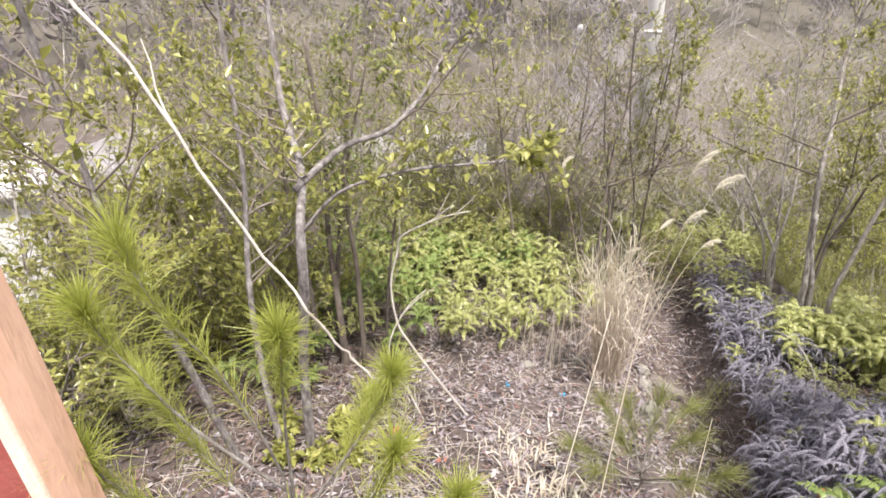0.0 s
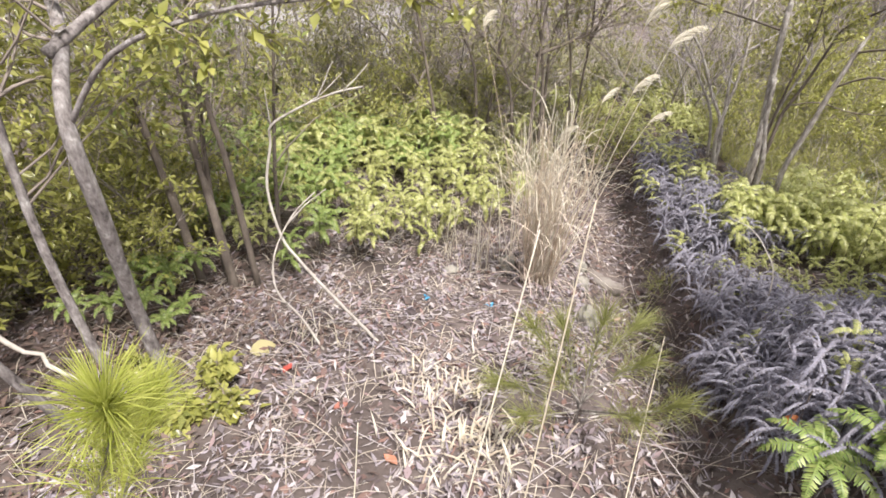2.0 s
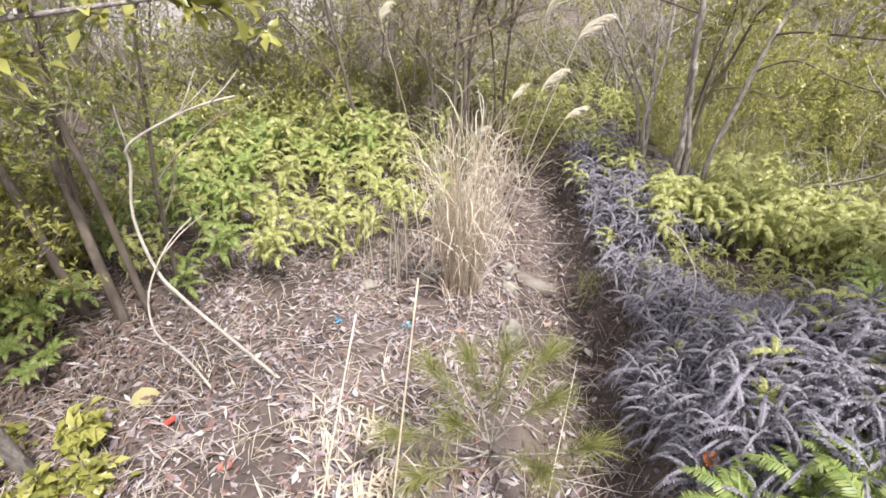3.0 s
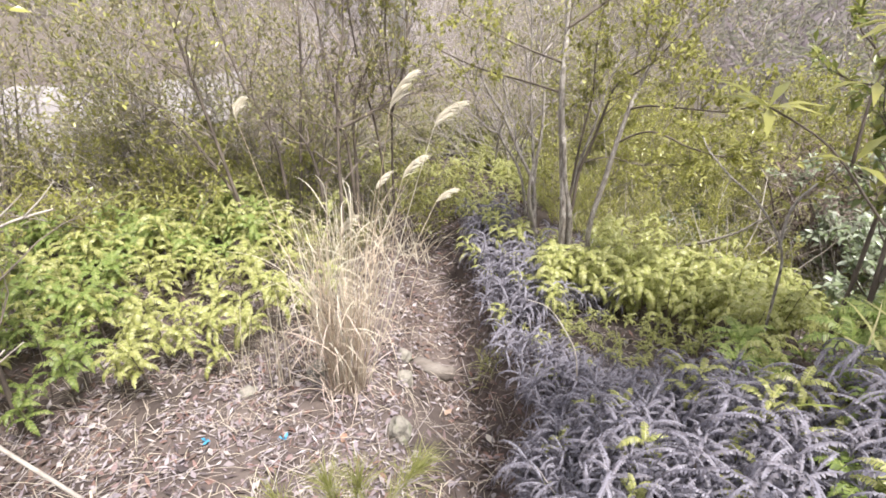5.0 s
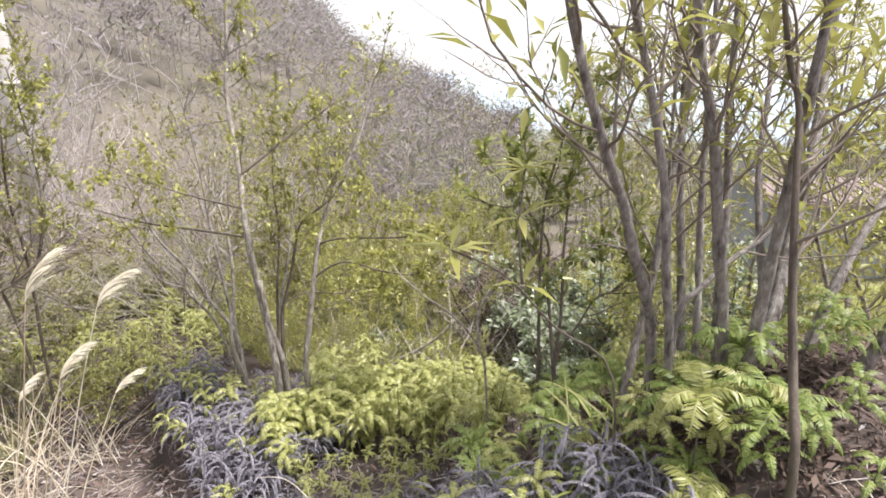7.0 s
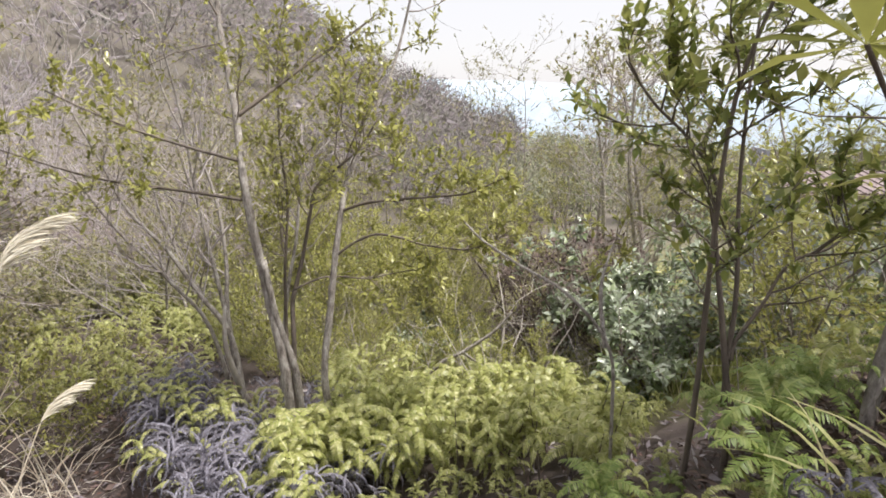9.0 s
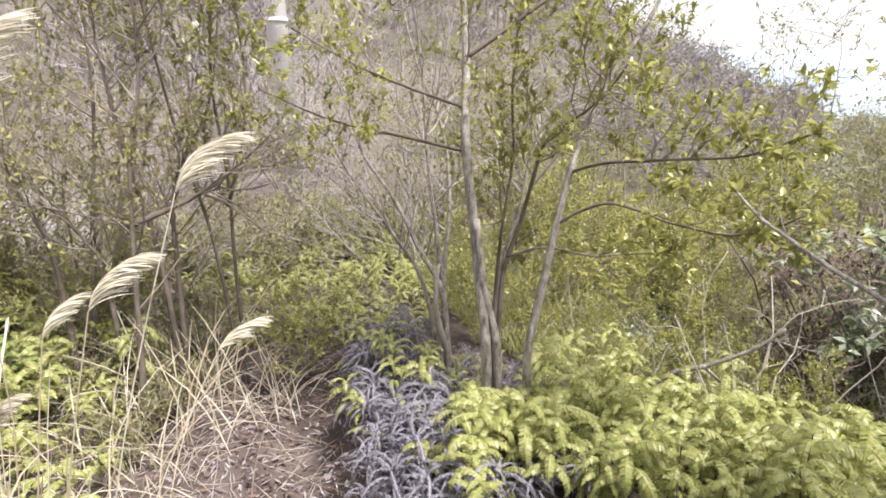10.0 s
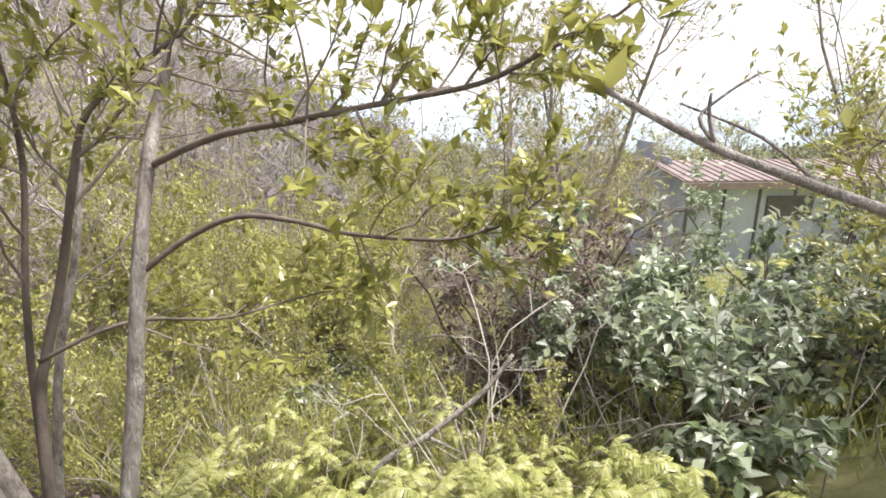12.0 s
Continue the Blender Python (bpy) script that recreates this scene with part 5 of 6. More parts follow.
# ---- young pine close to the start ----
def pine_shoot(twb, nb, rnd, pts, r0, r1, needles, length):
    twb.tube(pts, taper(len(pts), r0, r1), 5)
    n = len(pts)
    for _ in range(needles):
        f = 1 - 0.6 * rnd.random() ** 1.4
        i = min(n - 2, int(f * (n - 1)))
        p = pts[i].lerp(pts[i + 1], rnd.random())
        d = (pts[i + 1] - pts[i]).normalized()
        e = (d * rnd.uniform(0.5, 1.3) + Vector((rnd.gauss(0, 0.45), rnd.gauss(0, 0.45), rnd.gauss(0.05, 0.4)))).normalized()
        L = length * rnd.uniform(0.7, 1.15)
        q = p + e * L
        nb.strip([p, p.lerp(q, 0.55) + Vector((0, 0, 0.003)), q - Vector((0, 0, 0.012))], [0.0014, 0.0014, 0.0004], e.cross(Vector((rnd.gauss(0, 1), rnd.gauss(0, 1), rnd.gauss(0, 1)))).normalized())


def pine(origin, shoots, label, seed, needles, length, mat=NEEDLE, look_label="long soft yellow-green needles"):
    rnd = random.Random(seed)
    tw, nb = Builder(), Builder()
    ob = thing("young_pine", origin, label, "pine", "young pines")
    for ctrl in shoots:
        pine_shoot(tw, nb, rnd, curve_through(ctrl, 4), 0.005, 0.002, needles, length)
    part("shoot", tw, BARK, ob)
    part("foliage", nb, mat, ob, look_label, kind="stuff")
    return ob


PX, PY = -0.26, 0.80
pz = ground_z(PX, PY)
pine((PX, PY, pz), [
    [(PX, PY, pz - 0.05), (PX, PY, 0.5), (-0.33, 0.72, 0.95), (-0.38, 0.62, 1.2), (-0.40, 0.58, 1.36)],
    [(PX, PY, 0.55), (-0.42, 0.70, 0.85), (-0.52, 0.64, 1.12), (-0.53, 0.62, 1.20)],
    [(PX, PY, 0.5), (-0.22, 0.72, 0.85), (-0.18, 0.66, 1.08), (-0.17, 0.64, 1.14)],
    [(PX, PY, 0.45), (-0.1, 0.80, 0.7), (0.0, 0.80, 0.88), (0.02, 0.79, 0.95)],
    [(PX, PY, 0.4), (-0.08, 0.68, 0.6), (0.03, 0.62, 0.82), (0.05, 0.60, 0.90)],
    [(PX, PY, 0.4), (-0.40, 0.60, 0.65), (-0.48, 0.50, 0.90), (-0.48, 0.46, 1.0)],
    [(PX, PY, 0.3), (-0.15, 0.95, 0.55), (-0.08, 1.02, 0.70)],
    [(PX, PY, 0.3), (-0.5, 0.85, 0.6), (-0.62, 0.85, 0.85)],
    [(PX, PY, 0.25), (-0.05, 0.72, 0.45), (0.14, 0.64, 0.68), (0.18, 0.62, 0.76)],
    [(PX, PY, 0.25), (-0.2, 0.60, 0.5), (-0.12, 0.46, 0.78), (-0.11, 0.43, 0.86)],
], "young pine with long soft yellow-green needles", 3, 640, 0.105)
QX, QY = 0.98, 1.62
qz = ground_z(QX, QY)
pine((QX, QY, qz), [
    [(QX, QY, qz - 0.04), (QX, QY, qz + 0.2), (1.0, 1.64, 0.12), (1.02, 1.66, 0.22)],
    [(QX, QY, qz + 0.12), (0.90, 1.58, -0.02), (0.84, 1.56, 0.08)],
    [(QX, QY, qz + 0.12), (1.08, 1.60, 0.0), (1.15, 1.58, 0.08)],
    [(QX, QY, qz + 0.08), (0.96, 1.74, -0.05), (0.94, 1.82, 0.05)],
    [(QX, QY, qz + 0.08), (0.82, 1.50, -0.06), (0.72, 1.44, 0.02)],
    [(QX, QY, qz + 0.08), (1.04, 1.48, -0.05), (1.06, 1.38, 0.04)],
    [(QX, QY, qz + 0.10), (0.88, 1.70, 0.0), (0.80, 1.74, 0.12)],
    [(QX, QY, qz + 0.10), (1.10, 1.72, 0.0), (1.20, 1.76, 0.08)],
    [(QX, QY, qz + 0.06), (0.78, 1.62, -0.08), (0.66, 1.60, 0.0)],
    [(QX, QY, qz + 0.06), (1.16, 1.50, -0.08), (1.24, 1.46, 0.0)],
], "small pine seedling in the clearing", 4, 230, 0.125, NEEDLE_DULL, "thin olive needles")

# ---- the broken bleached branch standing in the litter ----
b = Builder()
pts = curve_through([(0.24, 2.22, -0.44), (0.01, 2.36, -0.22), (-0.14, 2.44, -0.05), (-0.22, 2.50, 0.06), (-0.26, 2.58, 0.27), (-0.22, 2.63, 0.46), (-0.20, 2.62, 0.55), (-0.08, 2.66, 0.61), (0.08, 2.70, 0.66), (0.2, 2.74, 0.67)], 4)
b.tube(pts, taper(len(pts), 0.0085, 0.004), 7)
pts2 = curve_through([(-0.05, 2.20, -0.40), (-0.15, 2.29, -0.26), (-0.25, 2.35, -0.15), (-0.25, 2.43, 0.0), (-0.16, 2.52, 0.15), (-0.05, 2.58, 0.24)], 4)
b.tube(pts2, taper(len(pts2), 0.0065, 0.003), 6)
for p, d, L in ((pts[24], (0.05, 0.02, 1), 0.16), (pts[27], (0.6, 0.2, 0.1), 0.3), (pts[30], (0.3, 0.3, 0.7), 0.18), (pts[33], (0.6, 0.1, 0.5), 0.16), (pts2[15], (0.5, 0.1, 0.3), 0.25), (pts2[6], (-0.4, -0.2, 0.5), 0.15)):
    q = bent(random.Random(int(L * 100)), p, d, L, 4, 0.12)
    b.tube(q, taper(5, 0.0045, 0.0016), 5)
single("dead_branch", b, DEADWOOD, (-0.05, 2.2, -0.36), "bleached forked dead branch standing in leaf litter", "dead wood")

# ---- small things on the ground ----
def rough_stone(name, x, y, size, mat, label, seed, sink=0.35):
    bm = bmesh.new()
    bmesh.ops.create_icosphere(bm, subdivisions=3, radius=1)
    for v in bm.verts:
        n = noise.noise(v.co * 1.6 + Vector((seed, 0, 0))) * 0.35 + noise.noise(v.co * 5 + Vector((seed, 2, 0))) * 0.10
        v.co *= 1 + n
        v.co = Vector((v.co.x * size[0], v.co.y * size[1], v.co.z * size[2]))
    me = bpy.data.meshes.new(name)
    bm.to_mesh(me)
    bm.free()
    me.materials.append(mat)
    ob = new(name, me)
    ob.matrix_basis = pose(x, y, ground_z(x, y) + size[2] * (1 - 2 * sink), 0, 0, seed * 40)
    return tagged(ob, label, "stone", "stones")


rough_stone("stone", 1.29, 2.40, (0.055, 0.05, 0.085), STONE, "dark mossy upright stone beside the trail", 1, 0.25)
rough_stone("stone", 0.98, 3.02, (0.07, 0.05, 0.05), STONE, "greenish grey stone half sunk in litter", 2)
rough_stone("stone", 1.45, 2.95, (0.05, 0.05, 0.06), STONE, "grey stone beside the grass clump", 3)
rough_stone("stone", 1.5, 3.15, (0.045, 0.04, 0.05), STONE, "small grey stone at the trail edge", 4)
rough_stone("stone", 0.62, 2.98, (0.05, 0.04, 0.03), STONE, "flat pale grey stone by the ferns", 5)
b = Builder()
lr = random.Random(2)
pts = [Vector((1.56 + 0.026 * k, 3.16 - 0.009 * k + lr.gauss(0, 0.004), ground_z(1.56 + 0.026 * k, 3.16) + 0.012 + lr.gauss(0, 0.004))) for k in range(10)]
b.tube(pts, [0.030, 0.043, 0.049, 0.046, 0.050, 0.053, 0.049, 0.051, 0.046, 0.033], 12)
for v in b.v:
    v += Vector((0.010, 0.010, 0.016)) * noise.noise(v * 26)
single("log", b, LOGWOOD, (1.6, 3.14, ground_z(1.6, 3.14)), "short pale log lying across the trail", "log")


def big_leaf(x, y, length, width, colour, label, turn, lift=0.012):
    b = Builder()
    z = ground_z(x, y) + lift
    d = Vector((math.cos(radians(turn)), math.sin(radians(turn)), 0.08))
    s = Vector((-d.y, d.x, 0.0))
    rows = [(0.0, 0.05), (0.15, 0.6), (0.4, 1.0), (0.65, 0.9), (0.85, 0.55), (1.0, 0.04)]
    for f, w in rows:
        c = Vector((x, y, z)) + d * length * f + Vector((0, 0, 0.006 * math.sin(f * 7)))
        b.v += [c - s * width * w * 0.5 + Vector((0, 0, 0.008 * w)), c, c + s * width * w * 0.5 + Vector((0, 0, 0.01 * w))]
    for i in range(5):
        for k in range(2):
            a = 3 * i + k
            b.f.append((a, a + 1, a + 4, a + 3))
    m = leaf_material("fallen_leaf", [colour, tuple(c * 0.85 for c in colour)], 0.6, 0.2, 40)
    return single("fallen_leaf", b, m, (x, y, z), label, "leaf", "fallen leaves")


big_leaf(-0.39, 2.20, 0.12, 0.11, (0.56, 0.50, 0.27), "broad pale yellow fallen leaf", 10)
big_leaf(1.79, 2.45, 0.075, 0.04, (0.78, 0.72, 0.66), "pale oval fallen leaf on the trail", 100)
big_leaf(1.50, 1.30, 0.06, 0.05, (0.62, 0.20, 0.05), "orange fallen leaf caught in withered ferns", 40, 0.20)
for x, y, c, tn in ((-0.20, 2.02, (0.45, 0.08, 0.06), 60), (0.05, 1.75, (0.42, 0.16, 0.12), 20), (0.3, 1.45, (0.50, 0.22, 0.14), 140), (-0.5, 2.18, (0.40, 0.20, 0.14), 200), (1.05, 2.45, (0.48, 0.30, 0.22), 250), (0.55, 1.15, (0.52, 0.28, 0.16), 300), (1.62, 2.75, (0.55, 0.40, 0.32), 30)):
    big_leaf(x, y, 0.06, 0.032, c, "reddish-brown fallen leaf on the litter", tn)
for x, y in ((0.79, 2.50), (0.46, 2.62)):
    b = Builder()
    r2 = random.Random(int(x * 100))
    z = ground_z(x, y) + 0.018
    for _ in range(5):
        b.leaf((x + r2.gauss(0, 0.008), y + r2.gauss(0, 0.008), z), (r2.gauss(0, 1), r2.gauss(0, 1), r2.uniform(0, 0.6)), Vector((0, 0, 1)), 0.028, 0.018, 0.3)
    single("plastic_scrap", b, BLUEBIT, (x, y, z), "small crumpled scrap of blue plastic", "litter", "plastic scraps")
# the bare arched stem above the withered ferns
b = Builder()
pts = curve_through([(2.0, 2.1, -0.35), (2.0, 2.15, -0.05), (1.99, 2.25, 0.04), (1.97, 2.36, 0.08), (1.90, 2.42, 0.10)], 4)
b.tube(pts, taper(len(pts), 0.004, 0.0015), 5)
single("dead_shoot", b, DEADWOOD, (2.0, 2.1, -0.35), "thin arched dry stem above withered ferns", "dry stem")

# ---- the red and cream painted post by the start ----
post = thing("post", (-0.42, 0.42, ground_z(-0.42, 0.42)), "leaning faded wooden post with cream and red boards", "post")
base_z = ground_z(-0.42, 0.42)


def plank(name, x0, x1, y0, y1, z0, z1, lean, mat):
    b = Builder()
    b.box((x0, y0, z0), (x1, y1, z1))
    for v in b.v:
        v.x += -lean * (v.z - z0)
    return part(name, b, mat, post, smooth=False)


plank("board", -0.405, -0.352, 0.40, 0.44, base_z - 0.05, 1.50, 0.09, PINKWOOD)
plank("trim", -0.434, -0.408, 0.394, 0.434, base_z - 0.05, 1.30, 0.09, CREAM)
plank("panel", -0.66, -0.438, 0.40, 0.43, base_z - 0.05, 1.18, 0.09, REDWOOD)

# ---- the white outbuilding behind the trees ----
wh = thing("outbuilding", (-4.6, 4.4, ground_z(-4.6, 4.4)), "low white-walled outbuilding behind trees", "building")
wz = ground_z(-4.6, 4.4)


def slab(name, lo, hi, mat, parent, label="", turn=0.0, about=(0, 0)):
    b = Builder()
    b.box(lo, hi)
    c, s = math.cos(radians(turn)), math.sin(radians(turn))
    for v in b.v:
        x, y = v.x - about[0], v.y - about[1]
        v.x, v.y = about[0] + x * c - y * s, about[1] + x * s + y * c
    return part(name, b, mat, parent, label, smooth=False)


AB = (-4.6, 4.4)
slab("wall", (-6.6, 3.4, wz - 0.4), (-4.0, 3.55, wz + 1.05), WHITEWALL, wh, "white front wall", 40, AB)
slab("wall", (-4.15, 3.556, wz - 0.4), (-4.0, 5.4, wz + 1.05), WHITEWALL, wh, "", 40, AB)
slab("wall", (-6.6, 3.556, wz - 0.4), (-6.45, 5.4, wz + 1.05), WHITEWALL, wh, "", 40, AB)
slab("wall", (-6.444, 5.25, wz - 0.4), (-4.156, 5.4, wz + 1.05), WHITEWALL, wh, "", 40, AB)
slab("roof", (-6.7, 3.3, wz + 1.054), (-3.9, 5.5, wz + 1.12), CONCRETE, wh, "pale flat roof", 40, AB)

# ---- pale gravel yard beyond the thicket ----
b = Builder()
for i in range(31):
    x = -9.0 + 9.6 * i / 30
    for k in range(13):
        y = 7.6 + 0.35 * math.sin(x * 1.1) + 6.4 * k / 12
        b.v.append(Vector((x, y, ground_z(x, y) + 0.05)))
for i in range(30):
    for k in range(12):
        a = 13 * i + k
        b.f.append((a, a + 13, a + 14, a + 1))
single("road", b, ROADSTUFF, (0, 0, 0), "pale gravel yard behind the thicket", "road", kind="structure")

# ---- concrete utility pole with wires ----
UX, UY = 3.0, 8.9
uz = ground_z(UX, UY)
up = thing("utility_pole", (UX, UY, uz), "round grey concrete utility pole with wires", "utility pole")
b = Builder()
b.tube([(UX, UY, uz - 0.3), (UX, UY, uz + 4), (UX, UY, uz + 9)], [0.135, 0.12, 0.10], 18)
part("pole", b, CONCRETE, up)
for z in (2.45,):
    b = Builder()
    b.tube([(UX, UY, uz + z), (UX, UY, uz + z + 0.05)], [0.136, 0.136], 18)
    part("band", b, CONCRETE, up, "pale strap")
b = Builder()
b.box((UX - 0.7, UY - 0.04, uz + 8.2), (UX + 0.7, UY + 0.04, uz + 8.3))
part("crossarm", b, DARKTRIM, up, smooth=False)


def wire(name, a, c, sag, label):
    pts = []
    for i in range(25):
        f = i / 24
        p = Vector(a).lerp(Vector(c), f)
        p.z -= sag * 4 * f * (1 - f)
        pts.append(p)
    b = Builder()
    b.tube(pts, [0.012] * 25, 5, False)
    return single(name, b, WIRE if "black" in label else CONCRETE, a, label, "cable", "wires", "")


wire("cable", (UX, UY, uz + 8.3), (UX - 30, UY + 14, uz + 9), 1.0, "black overhead cable strung from the pole")
wire("cable", (UX, UY, uz + 8.1), (UX + 40, UY + 22, uz + 7.0), 1.2, "black overhead cable strung from the pole")
wire("cable", (UX, UY, uz + 3.35), (UX - 14, UY + 4.5, uz + 4.7), 0.5, "pale low cable strung from the pole")
guy = wire("guy_wire", (UX, UY, 4.0), (1.45, 12.25, ground_z(1.45, 12.25) - 0.1), 0.02, "thin guy wire from the pole to the ground")
b = Builder()
gp = Vector((2.2, 10.63, 1.52))
b.tube([gp + Vector((0.02, -0.05, 0.07)), gp + Vector((0.01, -0.02, 0.04)), gp, gp - Vector((0.02, -0.05, 0.07))], [0.012, 0.05, 0.055, 0.012], 10)
part("insulator", b, WHITEWALL, guy, "white porcelain insulator")
for k in range(12):
    b = Builder()
    z, sx = uz + 1.9 + 0.42 * k, 1 if k % 2 else -1
    b.tube([(UX + sx * 0.10, UY, z), (UX + sx * 0.27, UY, z)], [0.011, 0.011], 6)
    part("step_bolt", b, DARKTRIM, up)

# ---- meadow in the valley ----
rnd = random.Random(9)
mb, pb = Builder(), Builder()
for _ in range(52000):
    x = 3.3 + 9 * rnd.random() ** 1.5
    y = rnd.uniform(-1.5, 7.5)
    if x < 3.9 and y < 2.6:
        continue
    z = ground_z(x, y)
    a = rnd.uniform(0, 2 * math.pi)
    d = Vector((math.cos(a) * 0.5, math.sin(a) * 0.5, 1)).normalized()
    L = rnd.uniform(0.10, 0.32)
    p = Vector((x, y, z - 0.01))
    w = 0.004 + 0.0012 * (x - 3)
    mb.strip([p, p + d * L * 0.55, p + d * L * 0.9 + Vector((d.x, d.y, -0.1)) * L * 0.3], [w, w * 0.9, w * 0.1], Vector((-math.sin(a), math.cos(a), 0)))
for _ in range(900):
    x = 3.3 + 6 * rnd.random() ** 1.4
    y = rnd.uniform(1.0, 6.5)
    if x < 3.7 and y < 2.7:
        continue
    z = ground_z(x, y)
    pts = bent(rnd, (x, y, z - 0.02), (rnd.gauss(0, 0.35), rnd.gauss(0, 0.35), 1), rnd.uniform(0.2, 0.65), 4, 0.2)
    pb.tube(pts, taper(5, 0.0028, 0.0012), 3, False)
    pb.tube(bent(rnd, pts[2], (rnd.gauss(0, 0.8), rnd.gauss(0, 0.8), 0.6), rnd.uniform(0.1, 0.3), 3, 0.25), taper(4, 0.0018, 0.0009), 3, False)
single("dry_weeds", pb, TWIG_PALE, (0, 0, 0), "pale dry weed stalks standing in the meadow", "weeds", kind="stuff")
single("meadow_grass", mb, MEADOW, (0, 0, 0), "tall yellow-green meadow grass on the slope", "grass", kind="stuff")


def broad_shrub(name, x, y, height, width, leaves, size, mat, label, seed, stems=9, twigs=TWIG):
    t = Plant(seed)
    z = ground_z(x, y)
    for _ in range(stems):
        a = t.rnd.uniform(0, 2 * math.pi)
        d = Vector((math.cos(a) * width / height, math.sin(a) * width / height, 1))
        pts = bent(t.rnd, (x + t.rnd.gauss(0, 0.1), y + t.rnd.gauss(0, 0.1), z - 0.1), d, height * t.rnd.uniform(0.8, 1.15), 6, 0.12, 0.02)
        t.one_stem(pts, taper(7, 0.012, 0.004), 6)
        t.branch_out(pts, 0.3, 12, height * 0.42, 0.005, 0.8, 0.05, subs=4, finer=1)
    t.leaf_out(leaves, size, size * 0.52, 0.95, 0.12, 0.4)
    return t.make(name, (x, y, z), label, "bush", BARK_DARK, twigs, mat, "shrubs")


# the two broad shrubs carry sky sheen in their leaf colour
broad_shrub("shrub", 4.35, 2.2, 0.85, 0.75, 4.4, 0.047, SILVER, "broad glossy-leaved shrub, sky sheen painted in as grey-green", 61, 14)
broad_shrub("shrub", 5.2, 1.5, 1.0, 0.9, 4.4, 0.046, SILVER, "broad glossy-leaved shrub, sky sheen painted in as grey-green", 62, 10)
broad_shrub("shrub", 4.2, 3.6, 0.30, 0.30, 2.0, 0.045, SILVER, "low pale-leaved shrub in the meadow", 63, 6)
broad_shrub("shrub", 4.6, 4.1, 0.35, 0.4, 2.0, 0.045, SILVER, "low pale-leaved shrub in the meadow", 64, 6)

broad_shrub("shrub", -0.56, 1.98, 0.24, 0.16, 2.0, 0.05, OLIVE, "small leafy shrub at the foot of a tree", 68, 5)

# dead tangled bush with bleached twigs
t = Plant(66)
for _ in range(13):
    a = t.rnd.uniform(0, 2 * math.pi)
    pts = bent(t.rnd, (4.75 + t.rnd.gauss(0, 0.15), 3.0 + t.rnd.gauss(0, 0.15), ground_z(4.75, 3.0) - 0.1), (math.cos(a) * 0.5, math.sin(a) * 0.5, 1), t.rnd.uniform(0.8, 1.5), 6, 0.16, 0.0)
    t.one_stem(pts, taper(7, 0.012, 0.003), 5)
    t.branch_out(pts, 0.05, 22, 0.45, 0.004, 0.95, 0.0, subs=7, wander=0.22, finer=3)
# dark leaves only in the middle, added to imitate a shaded hollow
t.tips = [q for q in t.tips if (q[0].x - 4.75) ** 2 + (q[0].y - 3.0) ** 2 < 0.30 and q[0].z < ground_z(4.75, 3.0) + 1.0]
t.leaf_out(2.0, 0.04, 0.016, 0.45)
t.make("dead_bush", (4.75, 3.0, ground_z(4.75, 3.0)), "dense dead bush of tangled grey-brown twigs", "bush", BARK_DARK, TWIG, WITHERED, "shrubs")
t = Plant(67)
for _ in range(12):
    a = t.rnd.uniform(0, 2 * math.pi)
    pts = bent(t.rnd, (3.62 + t.rnd.gauss(0, 0.05), 2.88 + t.rnd.gauss(0, 0.05), ground_z(3.62, 2.88) - 0.05), (math.cos(a) * 0.7 + 0.3, math.sin(a) * 0.7, 1), t.rnd.uniform(0.6, 1.15), 7, 0.26, 0.0)
    t.one_stem(pts, taper(8, 0.005, 0.0018), 5)
    t.branch_out(pts, 0.2, 7, 0.3, 0.0022, 0.95, 0.0, subs=3, wander=0.25)
t.make("dead_bush", (3.62, 2.88, ground_z(3.62, 2.88)), "small bleached bare bush with crooked twigs", "bush", DEADWOOD, DEADWOOD, OLIVE, "shrubs")

b = Builder()
pts = curve_through([(3.30, 3.26, ground_z(3.30, 3.26) + 0.01), (3.39, 3.13, -0.32), (3.47, 3.0, -0.21), (3.56, 2.87, -0.09), (3.62, 2.80, 0.02)], 4)
b.tube(pts, taper(len(pts), 0.013, 0.006), 7)
b.tube(bent(random.Random(8), pts[8], (0.5, -0.2, -0.6), 0.22, 4, 0.1), taper(5, 0.009, 0.004), 6)
single("fallen_branch", b, BARK, (3.30, 3.26, ground_z(3.30, 3.26)), "grey fallen branch propped among ferns and dry twigs", "dead wood")

# ---- the shed in the valley ----
SX, SY = 16.28, 2.34
sz = ground_z(SX + 1, SY)
EAVE = -1.22
shed = thing("shed", (SX, SY, sz), "shed with blue-grey sheet walls and a brown ribbed roof", "shed")
fx, sxd = Vector((0.49, -0.87, 0)).normalized(), Vector((0.87, 0.49, 0)).normalized()


def shed_box(name, a0, a1, b0, b1, z0, z1, mat, label="", parent=None, slope=0.0):
    b = Builder()
    b.box((a0, b0, z0), (a1, b1, z1))
    for v in b.v:
        p = Vector((SX, SY, 0)) + fx * v.x + sxd * v.y
        v.x, v.y, v.z = p.x, p.y, v.z + slope * v.y
    ob = part(name, b, mat, shed, label, smooth=False)
    return ob


for i in range(7):
    shed_box("panel", 0.9 * i + 0.01, 0.9 * i + 0.89, 0.0, 0.08, sz - 0.3, EAVE - 0.02, CLADDING)
    shed_box("batten", 0.9 * i - 0.03, 0.9 * i + 0.03, -0.03, -0.002, sz - 0.3, EAVE - 0.02, DARKTRIM)
for i in range(3):
    shed_box("panel", 0.0, 0.08, 0.1 + i, 0.1 + i + 0.98, sz - 0.3, EAVE + 0.30 * (0.6 + i), CLADDING)
shed_box("window", 2.0, 3.2, -0.045, -0.005, EAVE - 0.95, EAVE - 0.35, DARKTRIM, "dark window")
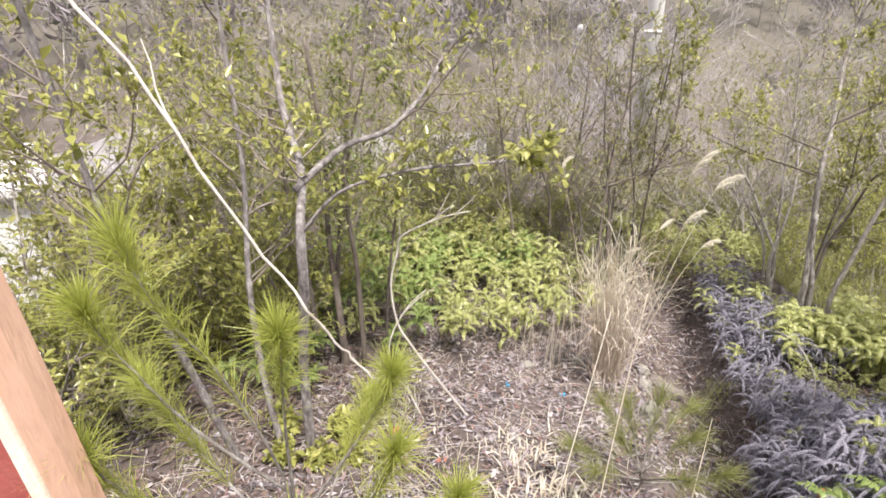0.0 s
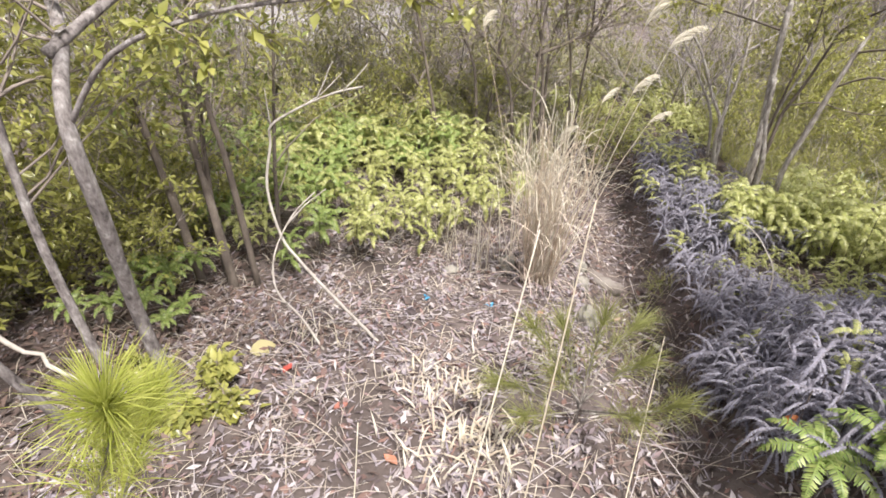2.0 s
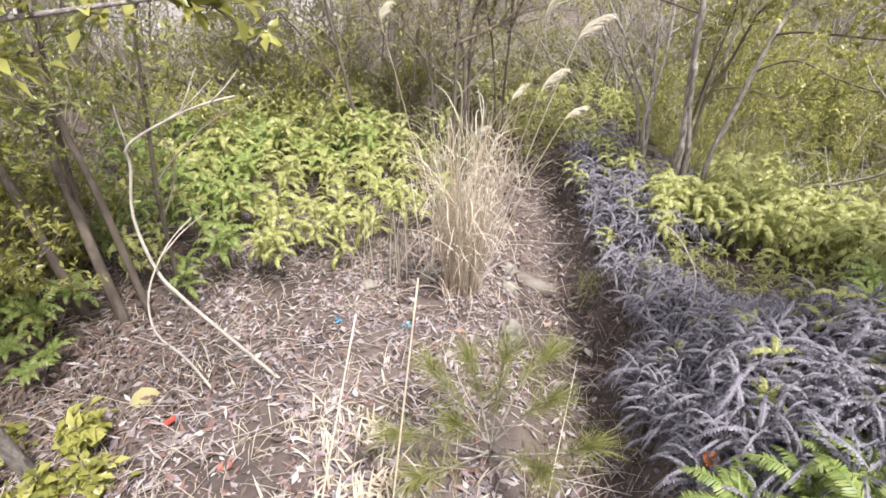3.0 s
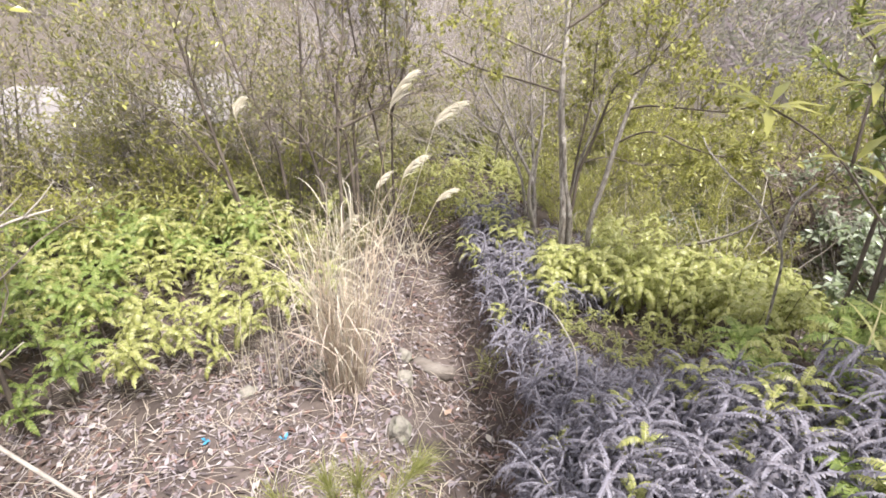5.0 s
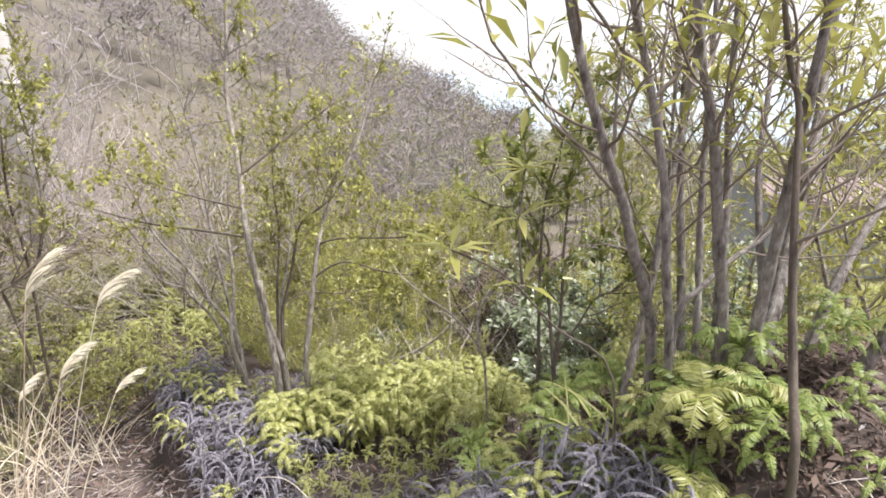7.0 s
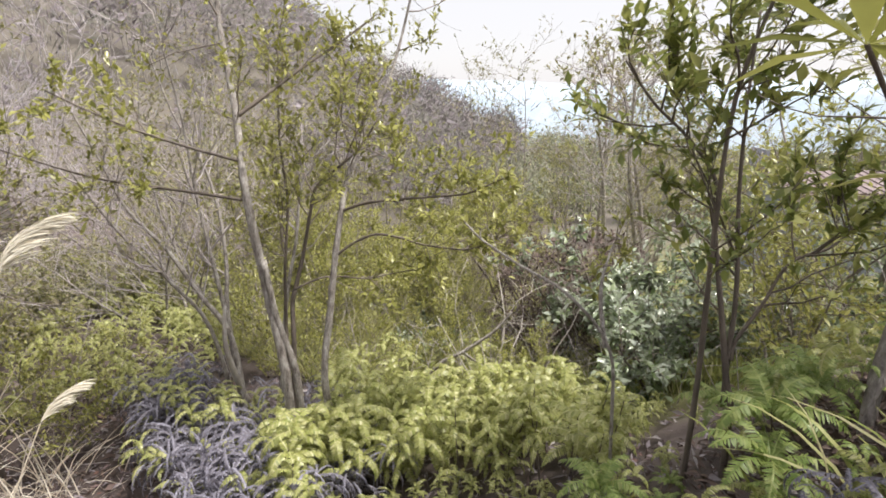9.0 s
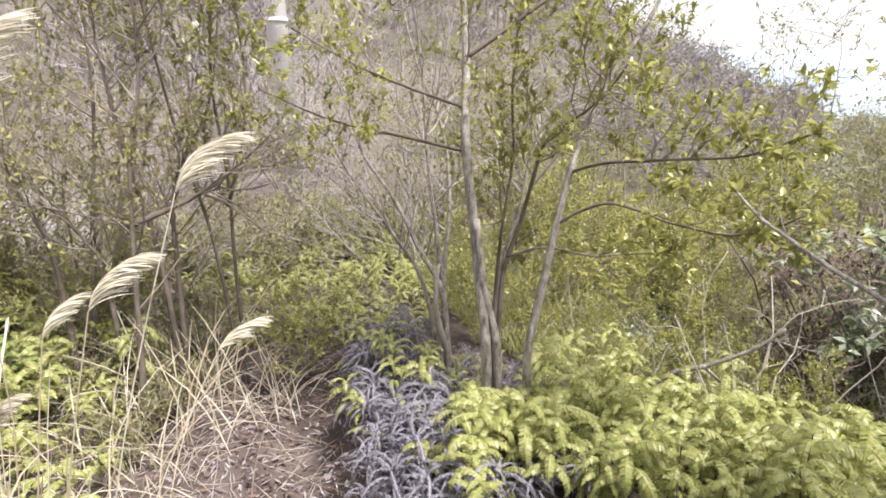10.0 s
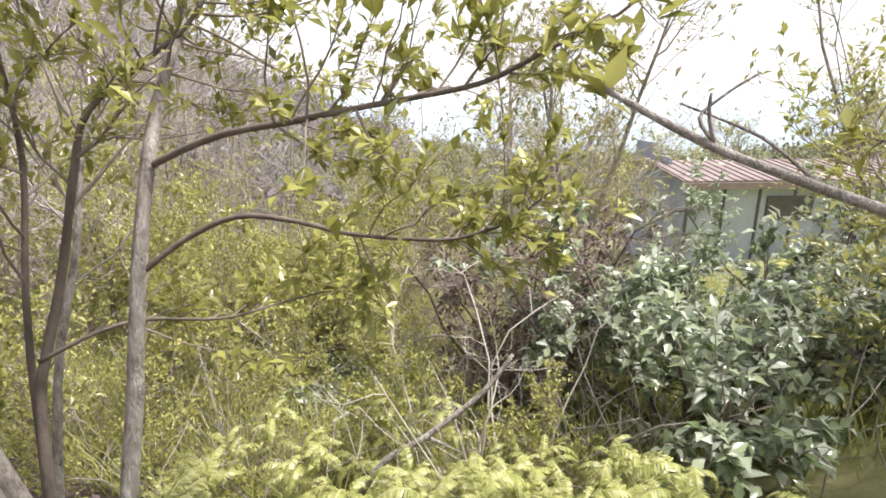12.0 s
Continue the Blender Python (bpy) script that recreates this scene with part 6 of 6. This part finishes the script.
shed_box("wall", 6.2, 6.3, 0.1, 3.0, sz - 0.3, EAVE, CLADDING)
shed_box("wall", 0.0, 6.3, 3.1, 3.2, sz - 0.3, EAVE, CLADDING)
shed_box("fascia", -0.4, 6.7, -0.42, -0.36, EAVE - 0.10, EAVE + 0.05, ROOFING, "brown eave board")
shed_box("roof", -0.35, 6.65, -0.35, 1.6, EAVE + 0.10, EAVE + 0.14, ROOFING, "brown sheet roof", slope=0.13)
shed_box("roof", -0.35, 6.65, 1.604, 3.5, EAVE + 0.52, EAVE + 0.56, ROOFING, slope=-0.13)
for i in range(29):
    shed_box("rib", -0.3 + 0.24 * i, -0.25 + 0.24 * i, -0.36, 1.6, EAVE + 0.142, EAVE + 0.165, ROOFING, slope=0.13)

# ---- forest on the hillside, trees in the valley ----
rnd = random.Random(41)
fb, tbk = Builder(), Builder()
count = 0
while count < 4200:
    az = rnd.uniform(-80, 60)
    r = 17 + 155 * rnd.random() ** 0.9
    x, y = 1.5 + r * math.sin(radians(az)), 1.0 + r * math.cos(radians(az))
    z = ground_z(x, y)
    count += 1
    size = rnd.uniform(1.3, 2.8) * (0.7 + r / 170)
    hgt = size * rnd.uniform(0.9, 1.7)
    tbk.tube([(x, y, z - 0.3), (x + rnd.gauss(0, 0.2), y, z + hgt)], [0.022 * size, 0.008 * size], 4, False)
    for _ in range(120 if r < 60 else 60):
        d = Vector((rnd.gauss(0, 1), rnd.gauss(0, 1), rnd.gauss(0, 0.9)))
        d.normalize()
        p = Vector((x, y, z + hgt)) + Vector((d.x * size * 0.65, d.y * size * 0.65, d.z * hgt * 0.65)) * rnd.uniform(0.2, 1.1)
        e = (d * 0.6 + Vector((rnd.gauss(0, 0.6), rnd.gauss(0, 0.6), rnd.gauss(0.7, 0.6)))).normalized() * size * rnd.uniform(0.14, 0.34)
        w = e.orthogonal().normalized() * size * (rnd.uniform(0.008, 0.035) if r < 60 else rnd.uniform(0.02, 0.07))
        k = len(fb.v)
        fb.v += [p - w, p + w, p + e]
        fb.f.append((k, k + 1, k + 2))
vb = Builder()
for _ in range(2300):
    az = rnd.uniform(46, 135)
    r = 25 + 148 * rnd.random() ** 1.4
    x, y = 1.5 + r * math.sin(radians(az)), 1.0 + r * math.cos(radians(az))
    z = ground_z(x, y)
    size = rnd.uniform(0.7, 1.6) * (0.8 + r / 150)
    tbk.tube([(x, y, z - 0.3), (x, y, z + size)], [0.05 * size, 0.02 * size], 4, False)
    for _ in range(90):
        d = Vector((rnd.gauss(0, 1), rnd.gauss(0, 1), rnd.gauss(0, 0.8)))
        d.normalize()
        p = Vector((x, y, z + size * 0.9)) + d * size * 0.75 * rnd.uniform(0.4, 1.05)
        e = (d + Vector((rnd.gauss(0, 0.8), rnd.gauss(0, 0.8), rnd.gauss(0.2, 0.8)))).normalized() * size * rnd.uniform(0.10, 0.22)
        w = e.orthogonal().normalized() * size * rnd.uniform(0.04, 0.08)
        k = len(vb.v)
        vb.v += [p - w, p + w, p + e]
        vb.f.append((k, k + 1, k + 2))
single("valley_woods", vb, WOODS, (0, 0, 0), "grey-green woods across the valley", "forest", kind="stuff")
single("forest", fb, FOREST, (0, 0, 0), "bare brownish winter woodland covering the hillside", "forest", kind="stuff")
single("forest_trunks", tbk, BARK, (0, 0, 0), "grey trunks of the hillside woodland", "forest", kind="stuff")


def valley_tree(x, y, height, seed, mat, label, share=0.9, twig=TWIG):
    t = Plant(seed)
    z = ground_z(x, y)
    for _ in range(3):
        pts = bent(t.rnd, (x, y, z - 0.2), (t.rnd.gauss(0, 0.15), t.rnd.gauss(0, 0.15), 1), height * t.rnd.uniform(0.8, 1.0), 7, 0.07, 0.05)
        t.one_stem(pts, taper(8, 0.011 * height, 0.003 * height), 7)
        t.branch_out(pts, 0.3, 20, height * 0.34, 0.0028 * height, 0.8, 0.08, subs=6, finer=2)
    t.leaf_out(2.4, 0.020 * height, 0.010 * height, share)
    return t.make("tree", (x, y, z), label, "tree", BARK, twig, mat, "valley trees")


valley_tree(9.0, 3.6, 4.2, 71, DULL, "tall bare twiggy tree in the valley", 0.6, TWIG_PALE)
valley_tree(11.5, 5.2, 4.6, 72, DULL, "tall bare twiggy tree in the valley", 0.5, TWIG_PALE)
valley_tree(13.5, 3.6, 3.6, 73, OLIVE, "leafy tree beside the shed")
for k, (x, y) in enumerate(((24, 5), (25, 1), (26, -3), (24, -7), (27, 9), (23, 3), (22, -1.5), (21, 7.5), (23, -4.5), (19.5, 9.5))):
    valley_tree(x, y, 3.4 + 0.5 * (k % 4), 80 + k, OLIVE, "rounded green tree beyond the shed")

# far mountains past the valley, distance haze painted into their colour
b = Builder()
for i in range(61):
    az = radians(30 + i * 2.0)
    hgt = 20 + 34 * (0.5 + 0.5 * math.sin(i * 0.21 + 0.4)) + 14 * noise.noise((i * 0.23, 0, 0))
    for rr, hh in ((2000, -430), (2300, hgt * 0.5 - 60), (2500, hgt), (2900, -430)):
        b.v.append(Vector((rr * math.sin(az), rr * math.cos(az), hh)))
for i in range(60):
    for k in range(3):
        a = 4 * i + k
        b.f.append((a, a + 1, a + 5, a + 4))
single("backdrop", b, HAZED_HILL, (0, 0, 0), "far mountains across the valley, haze painted in as blue-grey", "mountain", kind="structure")
